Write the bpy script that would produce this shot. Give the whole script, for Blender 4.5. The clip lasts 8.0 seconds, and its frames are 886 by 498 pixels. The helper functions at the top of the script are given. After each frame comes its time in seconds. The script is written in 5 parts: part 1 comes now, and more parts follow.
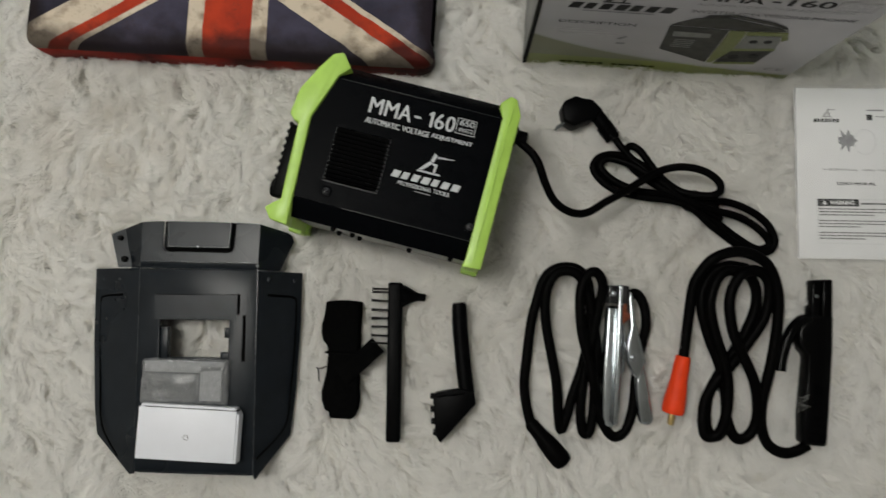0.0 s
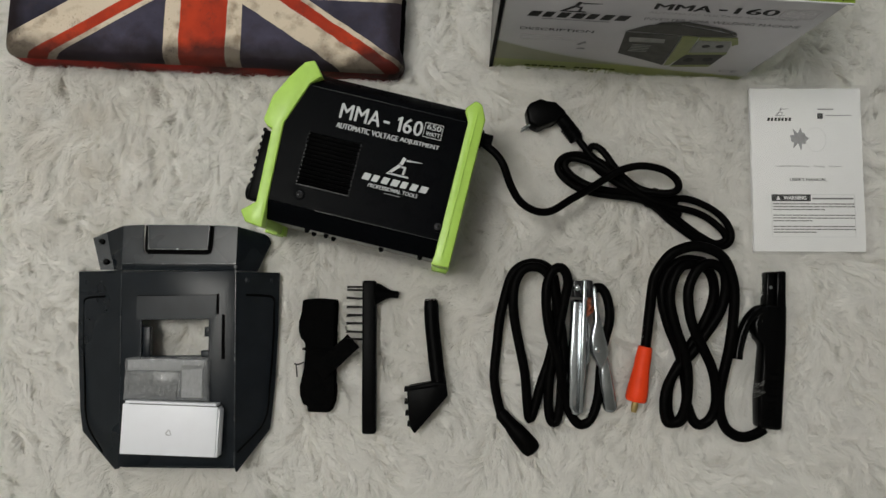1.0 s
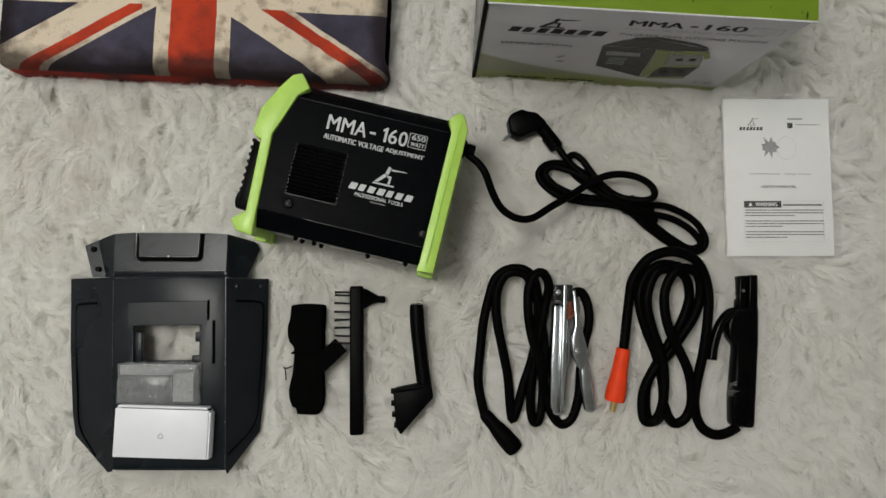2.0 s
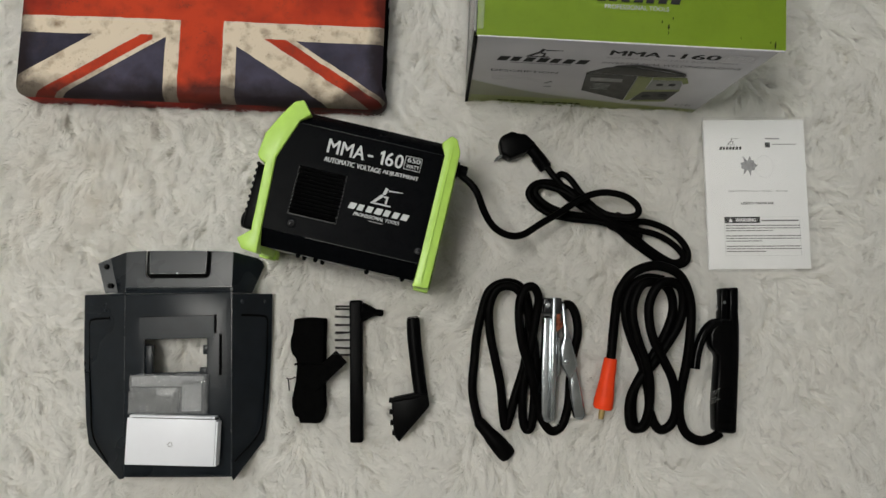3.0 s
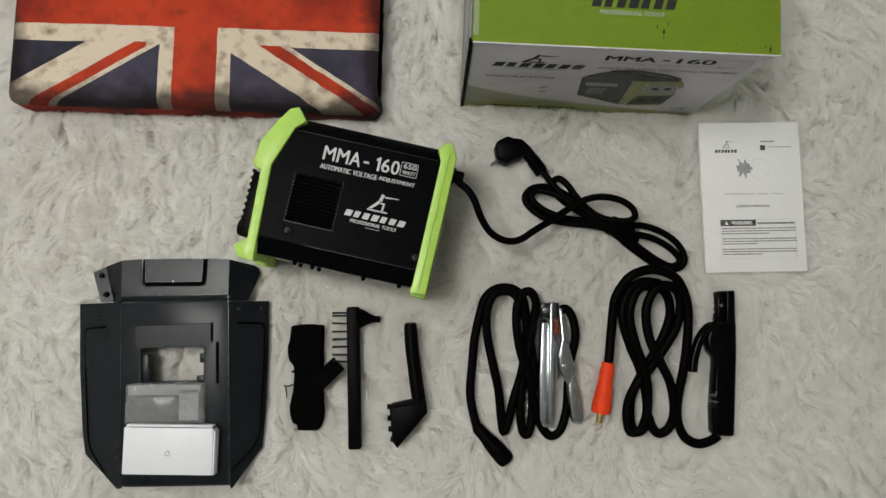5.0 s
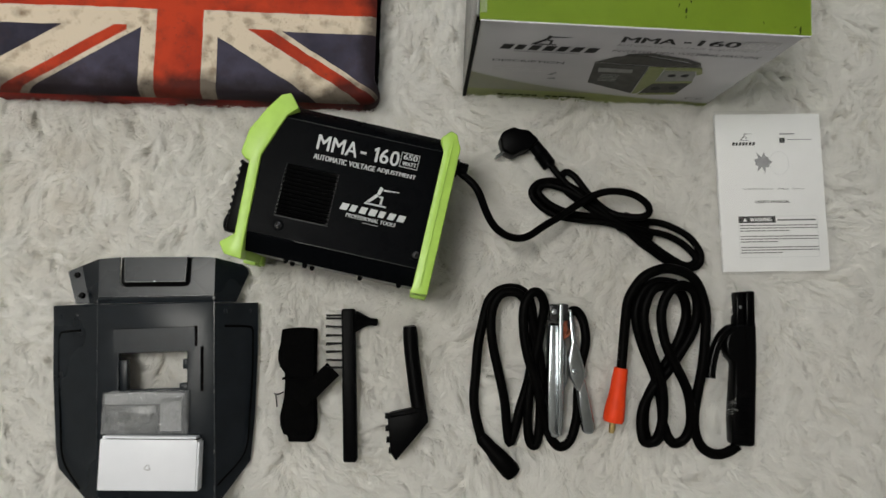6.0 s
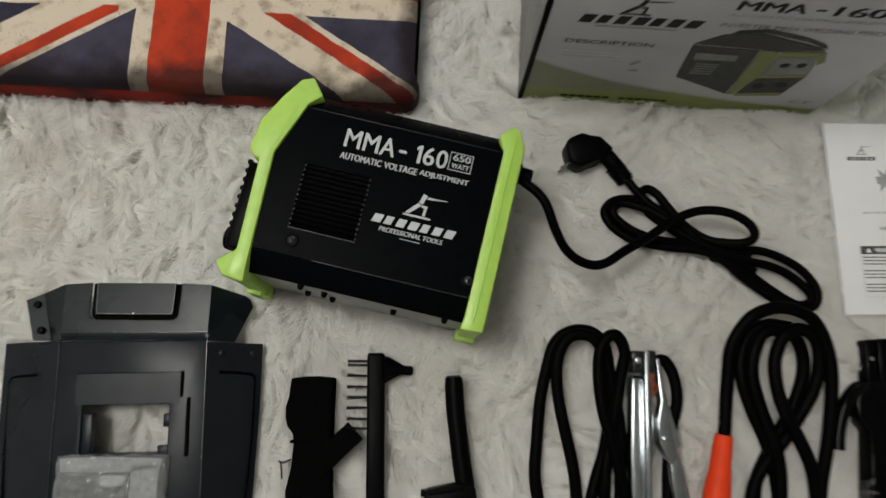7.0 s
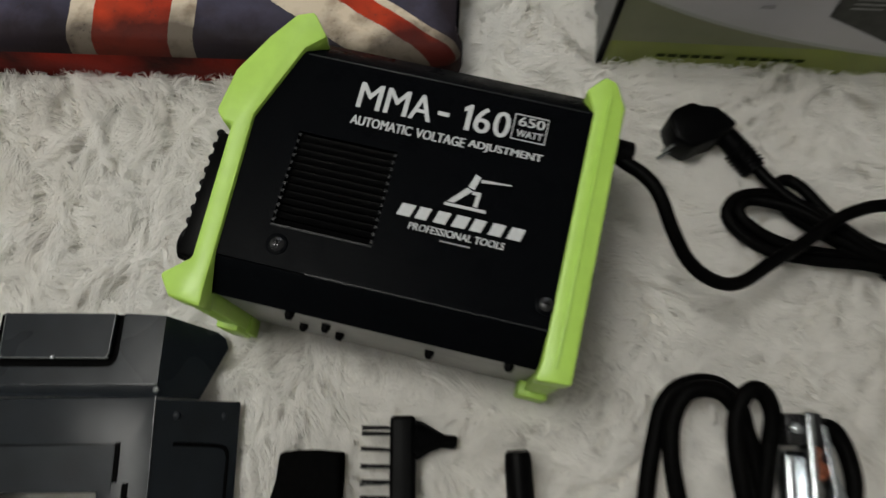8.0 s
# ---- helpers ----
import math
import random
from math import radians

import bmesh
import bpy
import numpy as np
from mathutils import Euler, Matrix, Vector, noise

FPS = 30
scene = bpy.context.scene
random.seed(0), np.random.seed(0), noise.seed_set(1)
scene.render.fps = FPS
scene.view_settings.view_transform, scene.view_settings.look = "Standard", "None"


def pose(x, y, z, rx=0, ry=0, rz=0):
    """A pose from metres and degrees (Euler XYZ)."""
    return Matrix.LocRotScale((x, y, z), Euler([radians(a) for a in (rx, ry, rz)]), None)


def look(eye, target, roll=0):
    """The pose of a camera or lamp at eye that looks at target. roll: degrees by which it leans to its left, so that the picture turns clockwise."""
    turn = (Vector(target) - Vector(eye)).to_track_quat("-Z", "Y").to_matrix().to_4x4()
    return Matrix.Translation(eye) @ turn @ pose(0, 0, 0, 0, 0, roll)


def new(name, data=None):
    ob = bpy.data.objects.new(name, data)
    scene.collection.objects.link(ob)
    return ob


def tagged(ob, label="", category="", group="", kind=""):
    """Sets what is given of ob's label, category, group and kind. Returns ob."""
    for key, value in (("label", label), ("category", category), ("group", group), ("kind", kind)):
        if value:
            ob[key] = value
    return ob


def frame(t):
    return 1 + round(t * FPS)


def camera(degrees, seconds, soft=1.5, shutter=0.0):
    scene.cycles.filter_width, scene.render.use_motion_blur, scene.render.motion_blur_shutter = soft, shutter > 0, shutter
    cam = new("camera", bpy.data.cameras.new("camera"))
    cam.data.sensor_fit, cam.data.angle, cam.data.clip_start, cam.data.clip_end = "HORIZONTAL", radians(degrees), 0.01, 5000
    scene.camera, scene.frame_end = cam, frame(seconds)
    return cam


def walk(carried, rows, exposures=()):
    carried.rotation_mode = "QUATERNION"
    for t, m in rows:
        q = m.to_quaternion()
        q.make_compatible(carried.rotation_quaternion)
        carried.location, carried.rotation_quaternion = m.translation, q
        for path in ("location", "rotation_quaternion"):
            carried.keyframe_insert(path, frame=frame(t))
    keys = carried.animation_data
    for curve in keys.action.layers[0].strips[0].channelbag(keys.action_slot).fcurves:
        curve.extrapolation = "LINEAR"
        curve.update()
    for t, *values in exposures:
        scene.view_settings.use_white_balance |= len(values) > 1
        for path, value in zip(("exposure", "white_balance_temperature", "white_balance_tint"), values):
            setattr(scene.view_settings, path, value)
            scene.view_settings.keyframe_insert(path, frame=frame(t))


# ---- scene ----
cam = camera(64.8, 8.0, shutter=0.6)
PATH = [
    (0, (0.043, -0.088, 0.861), (-0.009, 0.074, -1.131), -14.9),
    (0.5, (0.066, -0.085, 0.882), (0.045, 0.037, -1.114), -7.4),
    (1, (0.065, -0.085, 0.895), (0.046, 0.063, -1.1), -5.3),
    (1.5, (0.065, -0.082, 0.899), (0.085, 0.057, -1.096), 10.1),
    (3, (0.075, -0.077, 0.969), (0.09, 0.105, -1.023), 6.1),
    (3.5, (0.076, -0.075, 0.968), (0.088, 0.106, -1.024), 5.3),
    (4, (0.077, -0.076, 0.976), (0.1, 0.122, -1.014), 7.8),
    (4.5, (0.075, -0.069, 0.973), (0.103, 0.112, -1.019), 9.7),
    (6, (0.059, -0.075, 0.907), (0.116, 0.126, -1.082), 16.7),
    (6.5, (0.042, -0.087, 0.827), (0.125, 0.203, -1.15), 17.1),
    (7, (0.018, -0.098, 0.726), (0.051, 0.3, -1.234), 6.5),
    (7.5, (0.003, -0.101, 0.607), (0.063, 0.381, -1.333), 9.2),
    (8, (0.0, -0.081, 0.511), (-0.041, 0.458, -1.415), -2.6),
]
walk(cam, [(t, look(eye, target, roll)) for t, eye, target, roll in PATH], [(0, -0.27), (1.7, -0.15), (3, -0.06), (4.6, -0.05), (5.8, -0.08), (6.5, -0.18), (7.2, -0.20), (8, -0.24)])

# ---------- world, lamps ----------
world = bpy.data.worlds.new("sky")
scene.world = world
world.use_nodes = True
_wn = world.node_tree.nodes
_sky = _wn.new("ShaderNodeTexSky")
_sky.sky_type, _sky.sun_disc = "NISHITA", False
_sky.sun_elevation, _sky.sun_rotation = radians(35), radians(-70)
world.node_tree.links.new(_sky.outputs[0], _wn["Background"].inputs[0])
_wn["Background"].inputs[1].default_value = 0.08


def area_lamp(name, m, sx, sy, watts, colour, shape="RECTANGLE"):
    d = bpy.data.lights.new(name, "AREA")
    d.shape, d.size, d.size_y, d.energy, d.color = shape, sx, sy, watts, colour
    ob = new(name, d)
    ob.matrix_world = m
    return ob


area_lamp("lamp_light", look((-0.80, 0.26, 2.44), (-0.68, 0.24, 0)), 0.95, 0.95, 25.0, (0.965, 0.985, 0.945), "DISK")
# Fill light from an unseen window, added to brighten the north side.
area_lamp("north_fill_light", look((0.4, 2.38, 1.55), (0.2, 0.2, 0.1)), 1.75, 1.2, 15.5, (0.95, 0.985, 0.985))


# ---------- materials ----------
def mat(name, colour, rough=0.5, metal=0.0, grain=0.0, grain_scale=200.0, bump=0.0, bump_scale=300.0, spec=0.5, wear=0.0, wear_scale=9.0, wear_colour=None, island=0.0, coord="Object"):
    m = bpy.data.materials.new(name)
    m.use_nodes = True
    nt = m.node_tree
    p = nt.nodes["Principled BSDF"]
    p.inputs["Roughness"].default_value, p.inputs["Metallic"].default_value = rough, metal
    p.inputs["Specular IOR Level"].default_value = spec
    tc = nt.nodes.new("ShaderNodeTexCoord").outputs[coord]
    out = None

    def noise_tex(scale, detail=4):
        n = nt.nodes.new("ShaderNodeTexNoise")
        n.inputs["Scale"].default_value, n.inputs["Detail"].default_value = scale, detail
        nt.links.new(tc, n.inputs["Vector"])
        return n.outputs["Fac"]

    def mixed(a, b, fac):
        x = nt.nodes.new("ShaderNodeMix")
        x.data_type = "RGBA"
        for s, v in ((6, a), (7, b)):
            if isinstance(v, tuple):
                x.inputs[s].default_value = (*v, 1)
            else:
                nt.links.new(v, x.inputs[s])
        nt.links.new(fac, x.inputs[0])
        return x.outputs[2]

    def span(v, lo, hi, a=0.0, b=1.0):
        r = nt.nodes.new("ShaderNodeMapRange")
        for i, q in enumerate((lo, hi, a, b)):
            r.inputs[i + 1].default_value = q
        nt.links.new(v, r.inputs[0])
        return r.outputs[0]

    out = colour
    if grain:
        lo = tuple(max(0, c * (1 - grain)) for c in colour)
        hi = tuple(min(1, c * (1 + grain)) for c in colour)
        out = mixed(lo, hi, span(noise_tex(grain_scale), 0.3, 0.7))
    if wear:
        out = mixed(out, wear_colour or tuple(c * 0.5 for c in colour), span(noise_tex(wear_scale, 6), 0.5, 0.75, 0, wear))
    if island:
        g = nt.nodes.new("ShaderNodeNewGeometry")
        h = nt.nodes.new("ShaderNodeHueSaturation")
        if isinstance(out, tuple):
            h.inputs["Color"].default_value = (*out, 1)
        else:
            nt.links.new(out, h.inputs["Color"])
        nt.links.new(span(g.outputs["Random Per Island"], 0, 1, 1 - island, 1 + island), h.inputs["Value"])
        out = h.outputs[0]
    if isinstance(out, tuple):
        p.inputs["Base Color"].default_value = (*out, 1)
    else:
        nt.links.new(out, p.inputs["Base Color"])
    if rough > 0.05 and grain:
        nt.links.new(span(noise_tex(grain_scale * 0.13), 0.3, 0.7, max(0.03, rough - 0.07), rough + 0.07), p.inputs["Roughness"])
    if bump:
        b = nt.nodes.new("ShaderNodeBump")
        b.inputs["Strength"].default_value, b.inputs["Distance"].default_value = bump, 0.001
        nt.links.new(noise_tex(bump_scale, 3), b.inputs["Height"])
        nt.links.new(b.outputs[0], p.inputs["Normal"])
    return m


class Sums:
    """Small arithmetic for node materials."""

    def __init__(self, nt):
        self.nt = nt

    def do(self, op, *args):
        n = self.nt.nodes.new("ShaderNodeMath")
        n.operation = op
        for i, a in enumerate(args):
            if isinstance(a, (int, float)):
                n.inputs[i].default_value = a
            else:
                self.nt.links.new(a, n.inputs[i])
        return n.outputs[0]

    def within(self, v, lo, hi):
        return self.do("MULTIPLY", self.do("GREATER_THAN", v, lo), self.do("LESS_THAN", v, hi))

    def either(self, *v):
        out = v[0]
        for q in v[1:]:
            out = self.do("MAXIMUM", out, q)
        return out

    def mix(self, a, b, fac):
        x = self.nt.nodes.new("ShaderNodeMix")
        x.data_type = "RGBA"
        for s, v in ((6, a), (7, b)):
            if isinstance(v, tuple):
                x.inputs[s].default_value = (*v, 1)
            else:
                self.nt.links.new(v, x.inputs[s])
        self.nt.links.new(fac, x.inputs[0])
        return x.outputs[2]

    def noise(self, vec, scale, lo, hi, detail=5):
        n, r = self.nt.nodes.new("ShaderNodeTexNoise"), self.nt.nodes.new("ShaderNodeMapRange")
        n.inputs["Scale"].default_value, n.inputs["Detail"].default_value = scale, detail
        self.nt.links.new(vec, n.inputs["Vector"])
        self.nt.links.new(n.outputs["Fac"], r.inputs[0])
        r.inputs[1].default_value, r.inputs[2].default_value = lo, hi
        return r.outputs[0]


FUR = mat("white_fur", (0.91, 0.90, 0.875), 0.6, grain=0.07, grain_scale=55, wear=0.32, wear_scale=4.5, wear_colour=(0.80, 0.765, 0.71), island=0.06, spec=0.08)
_n, _l = FUR.node_tree.nodes, FUR.node_tree.links
_t, _x = _n.new("ShaderNodeBsdfTranslucent"), _n.new("ShaderNodeMixShader")
_t.inputs[0].default_value, _x.inputs[0].default_value = (0.90, 0.888, 0.862, 1), 0.52
_q = FUR.node_tree
_geo = _n.new("ShaderNodeNewGeometry").outputs["Position"]
_far = _n.new("ShaderNodeVectorMath")
_far.operation, _far.inputs[1].default_value = "DISTANCE", (-0.41, 0.085, 0.005)
_l.new(_geo, _far.inputs[0])


def beige_patch(node_tree, place, near):
    """A beige patch on the fur: how strong it is at each point."""
    k = Sums(node_tree)
    return k.do("MULTIPLY", k.do("MULTIPLY", k.do("MAXIMUM", k.do("SUBTRACT", 1.0, k.do("DIVIDE", near, 0.17)), 0.0), k.noise(place, 26, 0.36, 0.72)), 0.62)


_old = _n["Principled BSDF"].inputs["Base Color"].links[0].from_socket
_l.new(Sums(_q).mix(_old, (0.50, 0.43, 0.34), beige_patch(_q, _geo, _far.outputs["Value"])), _n["Principled BSDF"].inputs["Base Color"])
_l.new(_n["Principled BSDF"].outputs[0], _x.inputs[1])
_l.new(_t.outputs[0], _x.inputs[2])
_l.new(_x.outputs[0], _n["Material Output"].inputs[0])
BACKING = mat("rug_backing", (0.82, 0.80, 0.75), 0.9, grain=0.15, grain_scale=60, spec=0.1)
POWDER = mat("black_powder_coat", (0.0017, 0.0020, 0.0026), 0.30, spec=0.012, grain=0.25, grain_scale=500, bump=0.12, bump_scale=900)
BLACK = mat("black_plastic", (0.0010, 0.0010, 0.0012), 0.42, spec=0.045, grain=0.2, grain_scale=120, bump=0.08, bump_scale=500)
DEEP = mat("vent_black", (0.0015, 0.0015, 0.0016), 0.7, spec=0.02, grain=0.2)
# Lighter black with edge highlights put into the colour.
EDGE = mat("edge_highlight_black", (0.013, 0.014, 0.015), 0.35, spec=0.12, grain=0.3, grain_scale=200)
SLAT = mat("black_slat", (0.0024, 0.0024, 0.0026), 0.30, spec=0.15, grain=0.3)
LIME = mat("lime_plastic", (0.355, 0.565, 0.09), 0.42, grain=0.06, grain_scale=80, bump=0.05, bump_scale=700)
SHIELD = mat("shield_plastic", (0.0074, 0.0098, 0.0128), 0.31, spec=0.17, grain=0.2, grain_scale=40, bump=0.22, bump_scale=45, wear=0.5, wear_scale=30, wear_colour=(0.0110, 0.0140, 0.0178))
# Pale grey for stress whitening together with painted edge highlights.
STRESS_GLINT = mat("stress_glint_plastic", (0.08, 0.086, 0.088), 0.4, grain=0.4, grain_scale=150)
# Lighter plastic with the fold highlights put into its colour.
SHEEN = mat("fold_highlight_plastic", (0.024, 0.028, 0.032), 0.25, spec=0.35, grain=0.5, grain_scale=120)
GLOSS = mat("glossy_black_plastic", (0.0012, 0.0012, 0.0013), 0.2, spec=0.07, grain=0.2, grain_scale=90, bump=0.06, bump_scale=90)
RUBBER = mat("black_rubber", (0.0011, 0.0010, 0.0010), 0.48, spec=0.035, grain=0.3, grain_scale=90, bump=0.2, bump_scale=400)
ELASTIC = mat("black_elastic", (0.002, 0.002, 0.002), 0.9, grain=0.4, grain_scale=300, bump=0.6, bump_scale=900, spec=0.02)
ORANGE = mat("orange_rubber", (0.70, 0.048, 0.008), 0.5, spec=0.2, grain=0.08, grain_scale=60, bump=0.1)
ZINC = mat("zinc_steel", (0.36, 0.385, 0.405), 0.17, 1.0, grain=0.12, grain_scale=60, bump=0.1, bump_scale=120)
STEEL = mat("bottom_steel", (0.24, 0.24, 0.23), 0.45, 0.5, grain=0.1, grain_scale=90)
SCREW = mat("dark_screw", (0.035, 0.035, 0.037), 0.3, 0.8, grain=0.1)
COPPER = mat("copper_braid", (0.62, 0.23, 0.13), 0.35, 0.9, grain=0.35, grain_scale=500, bump=0.8, bump_scale=700)
BRASS = mat("brass", (0.62, 0.46, 0.20), 0.3, 1.0, grain=0.1)
PAPER = mat("white_paper", (0.74, 0.74, 0.74), 0.7, grain=0.02, grain_scale=40)
CARD = mat("white_card", (0.66, 0.67, 0.71), 0.5, grain=0.03, grain_scale=25)
PRINT_WHITE = mat("white_print", (0.43, 0.44, 0.45), 0.5, grain=0.05, grain_scale=300)
INK = mat("black_ink", (0.02, 0.02, 0.02), 0.6, grain=0.1, spec=0.15)
GREY_INK = mat("grey_ink", (0.24, 0.24, 0.25), 0.7, grain=0.2)
TEXT_INK = mat("text_ink", (0.11, 0.11, 0.11), 0.7, grain=0.3, grain_scale=500)
PALE_INK = mat("pale_ink", (0.52, 0.52, 0.53), 0.7, grain=0.1)
BOX_GREEN = mat("carton_green", (0.265, 0.405, 0.028), 0.38, grain=0.05, grain_scale=20, wear=0.5, wear_scale=55, wear_colour=(0.22, 0.34, 0.022))
BOX_DARK = mat("carton_inside", (0.10, 0.075, 0.05), 0.85, grain=0.15)
PIC_GREEN = mat("printed_green", (0.14, 0.165, 0.032), 0.4, grain=0.1)
PIC_GREY = mat("printed_grey", (0.145, 0.15, 0.145), 0.4, grain=0.2, grain_scale=120)
PIC_DARK = mat("printed_dark", (0.040, 0.040, 0.036), 0.5, spec=0.15, grain=0.3, grain_scale=90)
SCUFF = mat("scuff_dark", (0.03, 0.04, 0.012), 0.8, grain=0.3, spec=0.1)
LENS = mat("dark_lens_glass", (0.03, 0.033, 0.033), 0.12)
PLASTER = mat("wall_plaster", (0.63, 0.625, 0.61), 0.9, grain=0.04, grain_scale=6)
TILE = mat("floor_tile", (0.52, 0.49, 0.44), 0.4, grain=0.1, grain_scale=5)


def film(name, tint, opacity, rough):
    m = mat(name, tint, rough, bump=0.8, bump_scale=70, spec=0.9)
    nt = m.node_tree
    p, out = nt.nodes["Principled BSDF"], nt.nodes["Material Output"]
    t, x = nt.nodes.new("ShaderNodeBsdfTransparent"), nt.nodes.new("ShaderNodeMixShader")
    x.inputs[0].default_value = opacity
    nt.links.new(t.outputs[0], x.inputs[1])
    nt.links.new(p.outputs[0], x.inputs[2])
    nt.links.new(x.outputs[0], out.inputs[0])
    return m


WRAP = film("bubble_film", (0.27, 0.275, 0.28), 0.55, 0.17)
SLEEVE = film("clear_sleeve", (0.75, 0.75, 0.75), 0.09, 0.10)


def flag_material(half_w, half_h):
    """Printed crosses of a union flag with a worn, smudged print."""
    m = mat("flag_print", (0.5, 0.1, 0.1), 0.55, bump=0.3, bump_scale=260, spec=0.05)
    nt = m.node_tree
    s = Sums(nt)
    tc = nt.nodes.new("ShaderNodeTexCoord").outputs["Object"]
    xyz = nt.nodes.new("ShaderNodeSeparateXYZ")
    nt.links.new(tc, xyz.inputs[0])
    wob = s.do("MULTIPLY", s.do("SUBTRACT", s.noise(tc, 45, 0, 1), 0.5), 0.003)
    x, y = s.do("ADD", xyz.outputs[0], wob), s.do("ADD", xyz.outputs[1], wob)
    sgn = s.do("SIGN", y)
    px, py = s.do("MULTIPLY", s.do("MULTIPLY", x, sgn), -1.0), s.do("MULTIPLY", s.do("ABSOLUTE", y), -1.0)
    k = 0.614
    w_right = s.do("ADD", py, s.do("MULTIPLY", px, k))
    w_left = s.do("SUBTRACT", py, s.do("MULTIPLY", px, k))
    right, left = s.do("GREATER_THAN", px, 0.0), s.do("LESS_THAN", px, 0.0)
    white = s.either(s.do("MULTIPLY", right, s.within(w_right, -0.033, 0.025)), s.do("MULTIPLY", left, s.within(w_left, -0.024, 0.037)),
                     s.within(px, -0.048, 0.048), s.within(py, -0.053, 1.0))
    red_d = s.either(s.do("MULTIPLY", right, s.within(w_right, 0.001, 0.018)), s.do("MULTIPLY", left, s.within(w_left, -0.017, -0.001)))
    red_d = s.do("MULTIPLY", red_d, s.do("MULTIPLY", s.do("GREATER_THAN", s.do("ABSOLUTE", px), 0.066), s.do("LESS_THAN", py, -0.051)))
    red = s.either(red_d, s.within(px, -0.029, 0.029), s.within(py, -0.029, 1.0))
    blue = s.mix((0.012, 0.012, 0.018), (0.066, 0.060, 0.092), s.noise(tc, 13, 0.34, 0.74))
    cream = s.mix((0.54, 0.46, 0.36), (0.17, 0.11, 0.065), s.noise(tc, 62, 0.52, 0.84, 10))
    crimson = s.mix((0.41, 0.043, 0.016), (0.22, 0.022, 0.012), s.noise(tc, 12, 0.45, 0.70, 8))
    c = s.mix(s.mix(blue, cream, white), crimson, red)
    c = s.mix(c, (0.05, 0.035, 0.03), s.do("MULTIPLY", s.do("MULTIPLY", s.noise(tc, 420, 0.58, 0.70, 6), s.noise(tc, 30, 0.45, 0.65)), 0.75))
    c = s.mix(c, (0.035, 0.022, 0.018), s.do("MULTIPLY", s.noise(tc, 60, 0.52, 0.80, 9), 0.4))
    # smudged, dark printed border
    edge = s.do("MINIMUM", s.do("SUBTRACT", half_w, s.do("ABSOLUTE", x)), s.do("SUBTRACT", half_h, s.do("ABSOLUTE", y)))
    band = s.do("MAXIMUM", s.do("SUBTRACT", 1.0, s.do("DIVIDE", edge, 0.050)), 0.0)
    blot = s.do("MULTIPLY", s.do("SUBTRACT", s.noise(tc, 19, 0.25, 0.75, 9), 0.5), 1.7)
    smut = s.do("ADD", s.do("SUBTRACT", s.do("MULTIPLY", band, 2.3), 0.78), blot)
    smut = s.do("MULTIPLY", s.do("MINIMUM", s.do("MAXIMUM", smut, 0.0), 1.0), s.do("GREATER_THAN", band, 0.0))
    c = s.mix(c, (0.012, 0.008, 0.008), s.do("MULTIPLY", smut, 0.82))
    rim = s.do("LESS_THAN", xyz.outputs[2], 0.037)
    c = s.mix(c, s.mix((0.23, 0.016, 0.010), (0.022, 0.006, 0.006), s.noise(tc, 11, 0.38, 0.60)), rim)
    nt.links.new(c, nt.nodes["Principled BSDF"].inputs["Base Color"])
    return m


def carton_front_material():
    """Silvery white board with a sweeping green foot."""
    m = mat("carton_front_print", (0.5, 0.5, 0.5), 0.3, spec=0.3)
    nt = m.node_tree
    s = Sums(nt)
    tc = nt.nodes.new("ShaderNodeTexCoord").outputs["Object"]
    xyz = nt.nodes.new("ShaderNodeSeparateXYZ")
    nt.links.new(tc, xyz.inputs[0])
    x, z = xyz.outputs[0], xyz.outputs[2]
    curve = s.do("ADD", 0.012, s.do("MULTIPLY", 0.09, s.do("POWER", 2.718, s.do("DIVIDE", x, -0.15))))
    d = s.do("SUBTRACT", z, curve)
    board = s.mix((0.36, 0.355, 0.38), (0.43, 0.425, 0.45), s.noise(tc, 12, 0.3, 0.7))
    c = s.mix(board, (0.30, 0.31, 0.29), s.within(d, -0.004, 0.0))
    # Upper shadow zone of the sweep is painted a darker grey-green.
    green = s.mix(s.mix((0.135, 0.145, 0.075), (0.165, 0.175, 0.095), s.noise(tc, 30, 0.3, 0.7)), s.mix((0.15, 0.185, 0.012), (0.19, 0.235, 0.022), s.noise(tc, 20, 0.3, 0.7)), s.do("LESS_THAN", z, 0.036))
    c = s.mix(c, green, s.do("LESS_THAN", d, -0.004))
    nt.links.new(c, nt.nodes["Principled BSDF"].inputs["Base Color"])
    return m


# ---------- mesh helpers ----------
def finish(name, bm, material, smooth=None):
    """A mesh; with no angle given, faces keep the shading that their maker set."""
    bmesh.ops.recalc_face_normals(bm, faces=bm.faces)
    me = bpy.data.meshes.new(name)
    bm.to_mesh(me)
    bm.free()
    me.materials.append(material)
    if smooth:
        me.shade_smooth()
    me.set_sharp_from_angle(angle=radians(smooth or 44))
    return me


def part(name, bm, material, parent, label="", smooth=None):
    ob = new(name, finish(name, bm, material, smooth))
    ob.parent = parent
    return tagged(ob, label)


def thing(name, m, label, category, group=""):
    ob = new(name)
    ob.matrix_world = m
    ob.empty_display_size = 0.02
    return tagged(ob, label, category, group)


def soften(bm, width, segments=2, angle=30):
    bm.normal_update()
    edges = [e for e in bm.edges if len(e.link_faces) == 2 and e.calc_face_angle(0) > radians(angle)]
    got = bmesh.ops.bevel(bm, geom=edges, offset=width, segments=segments, affect="EDGES", profile=0.5, clamp_overlap=True)
    for f in got["faces"]:
        f.smooth = True
    return bm


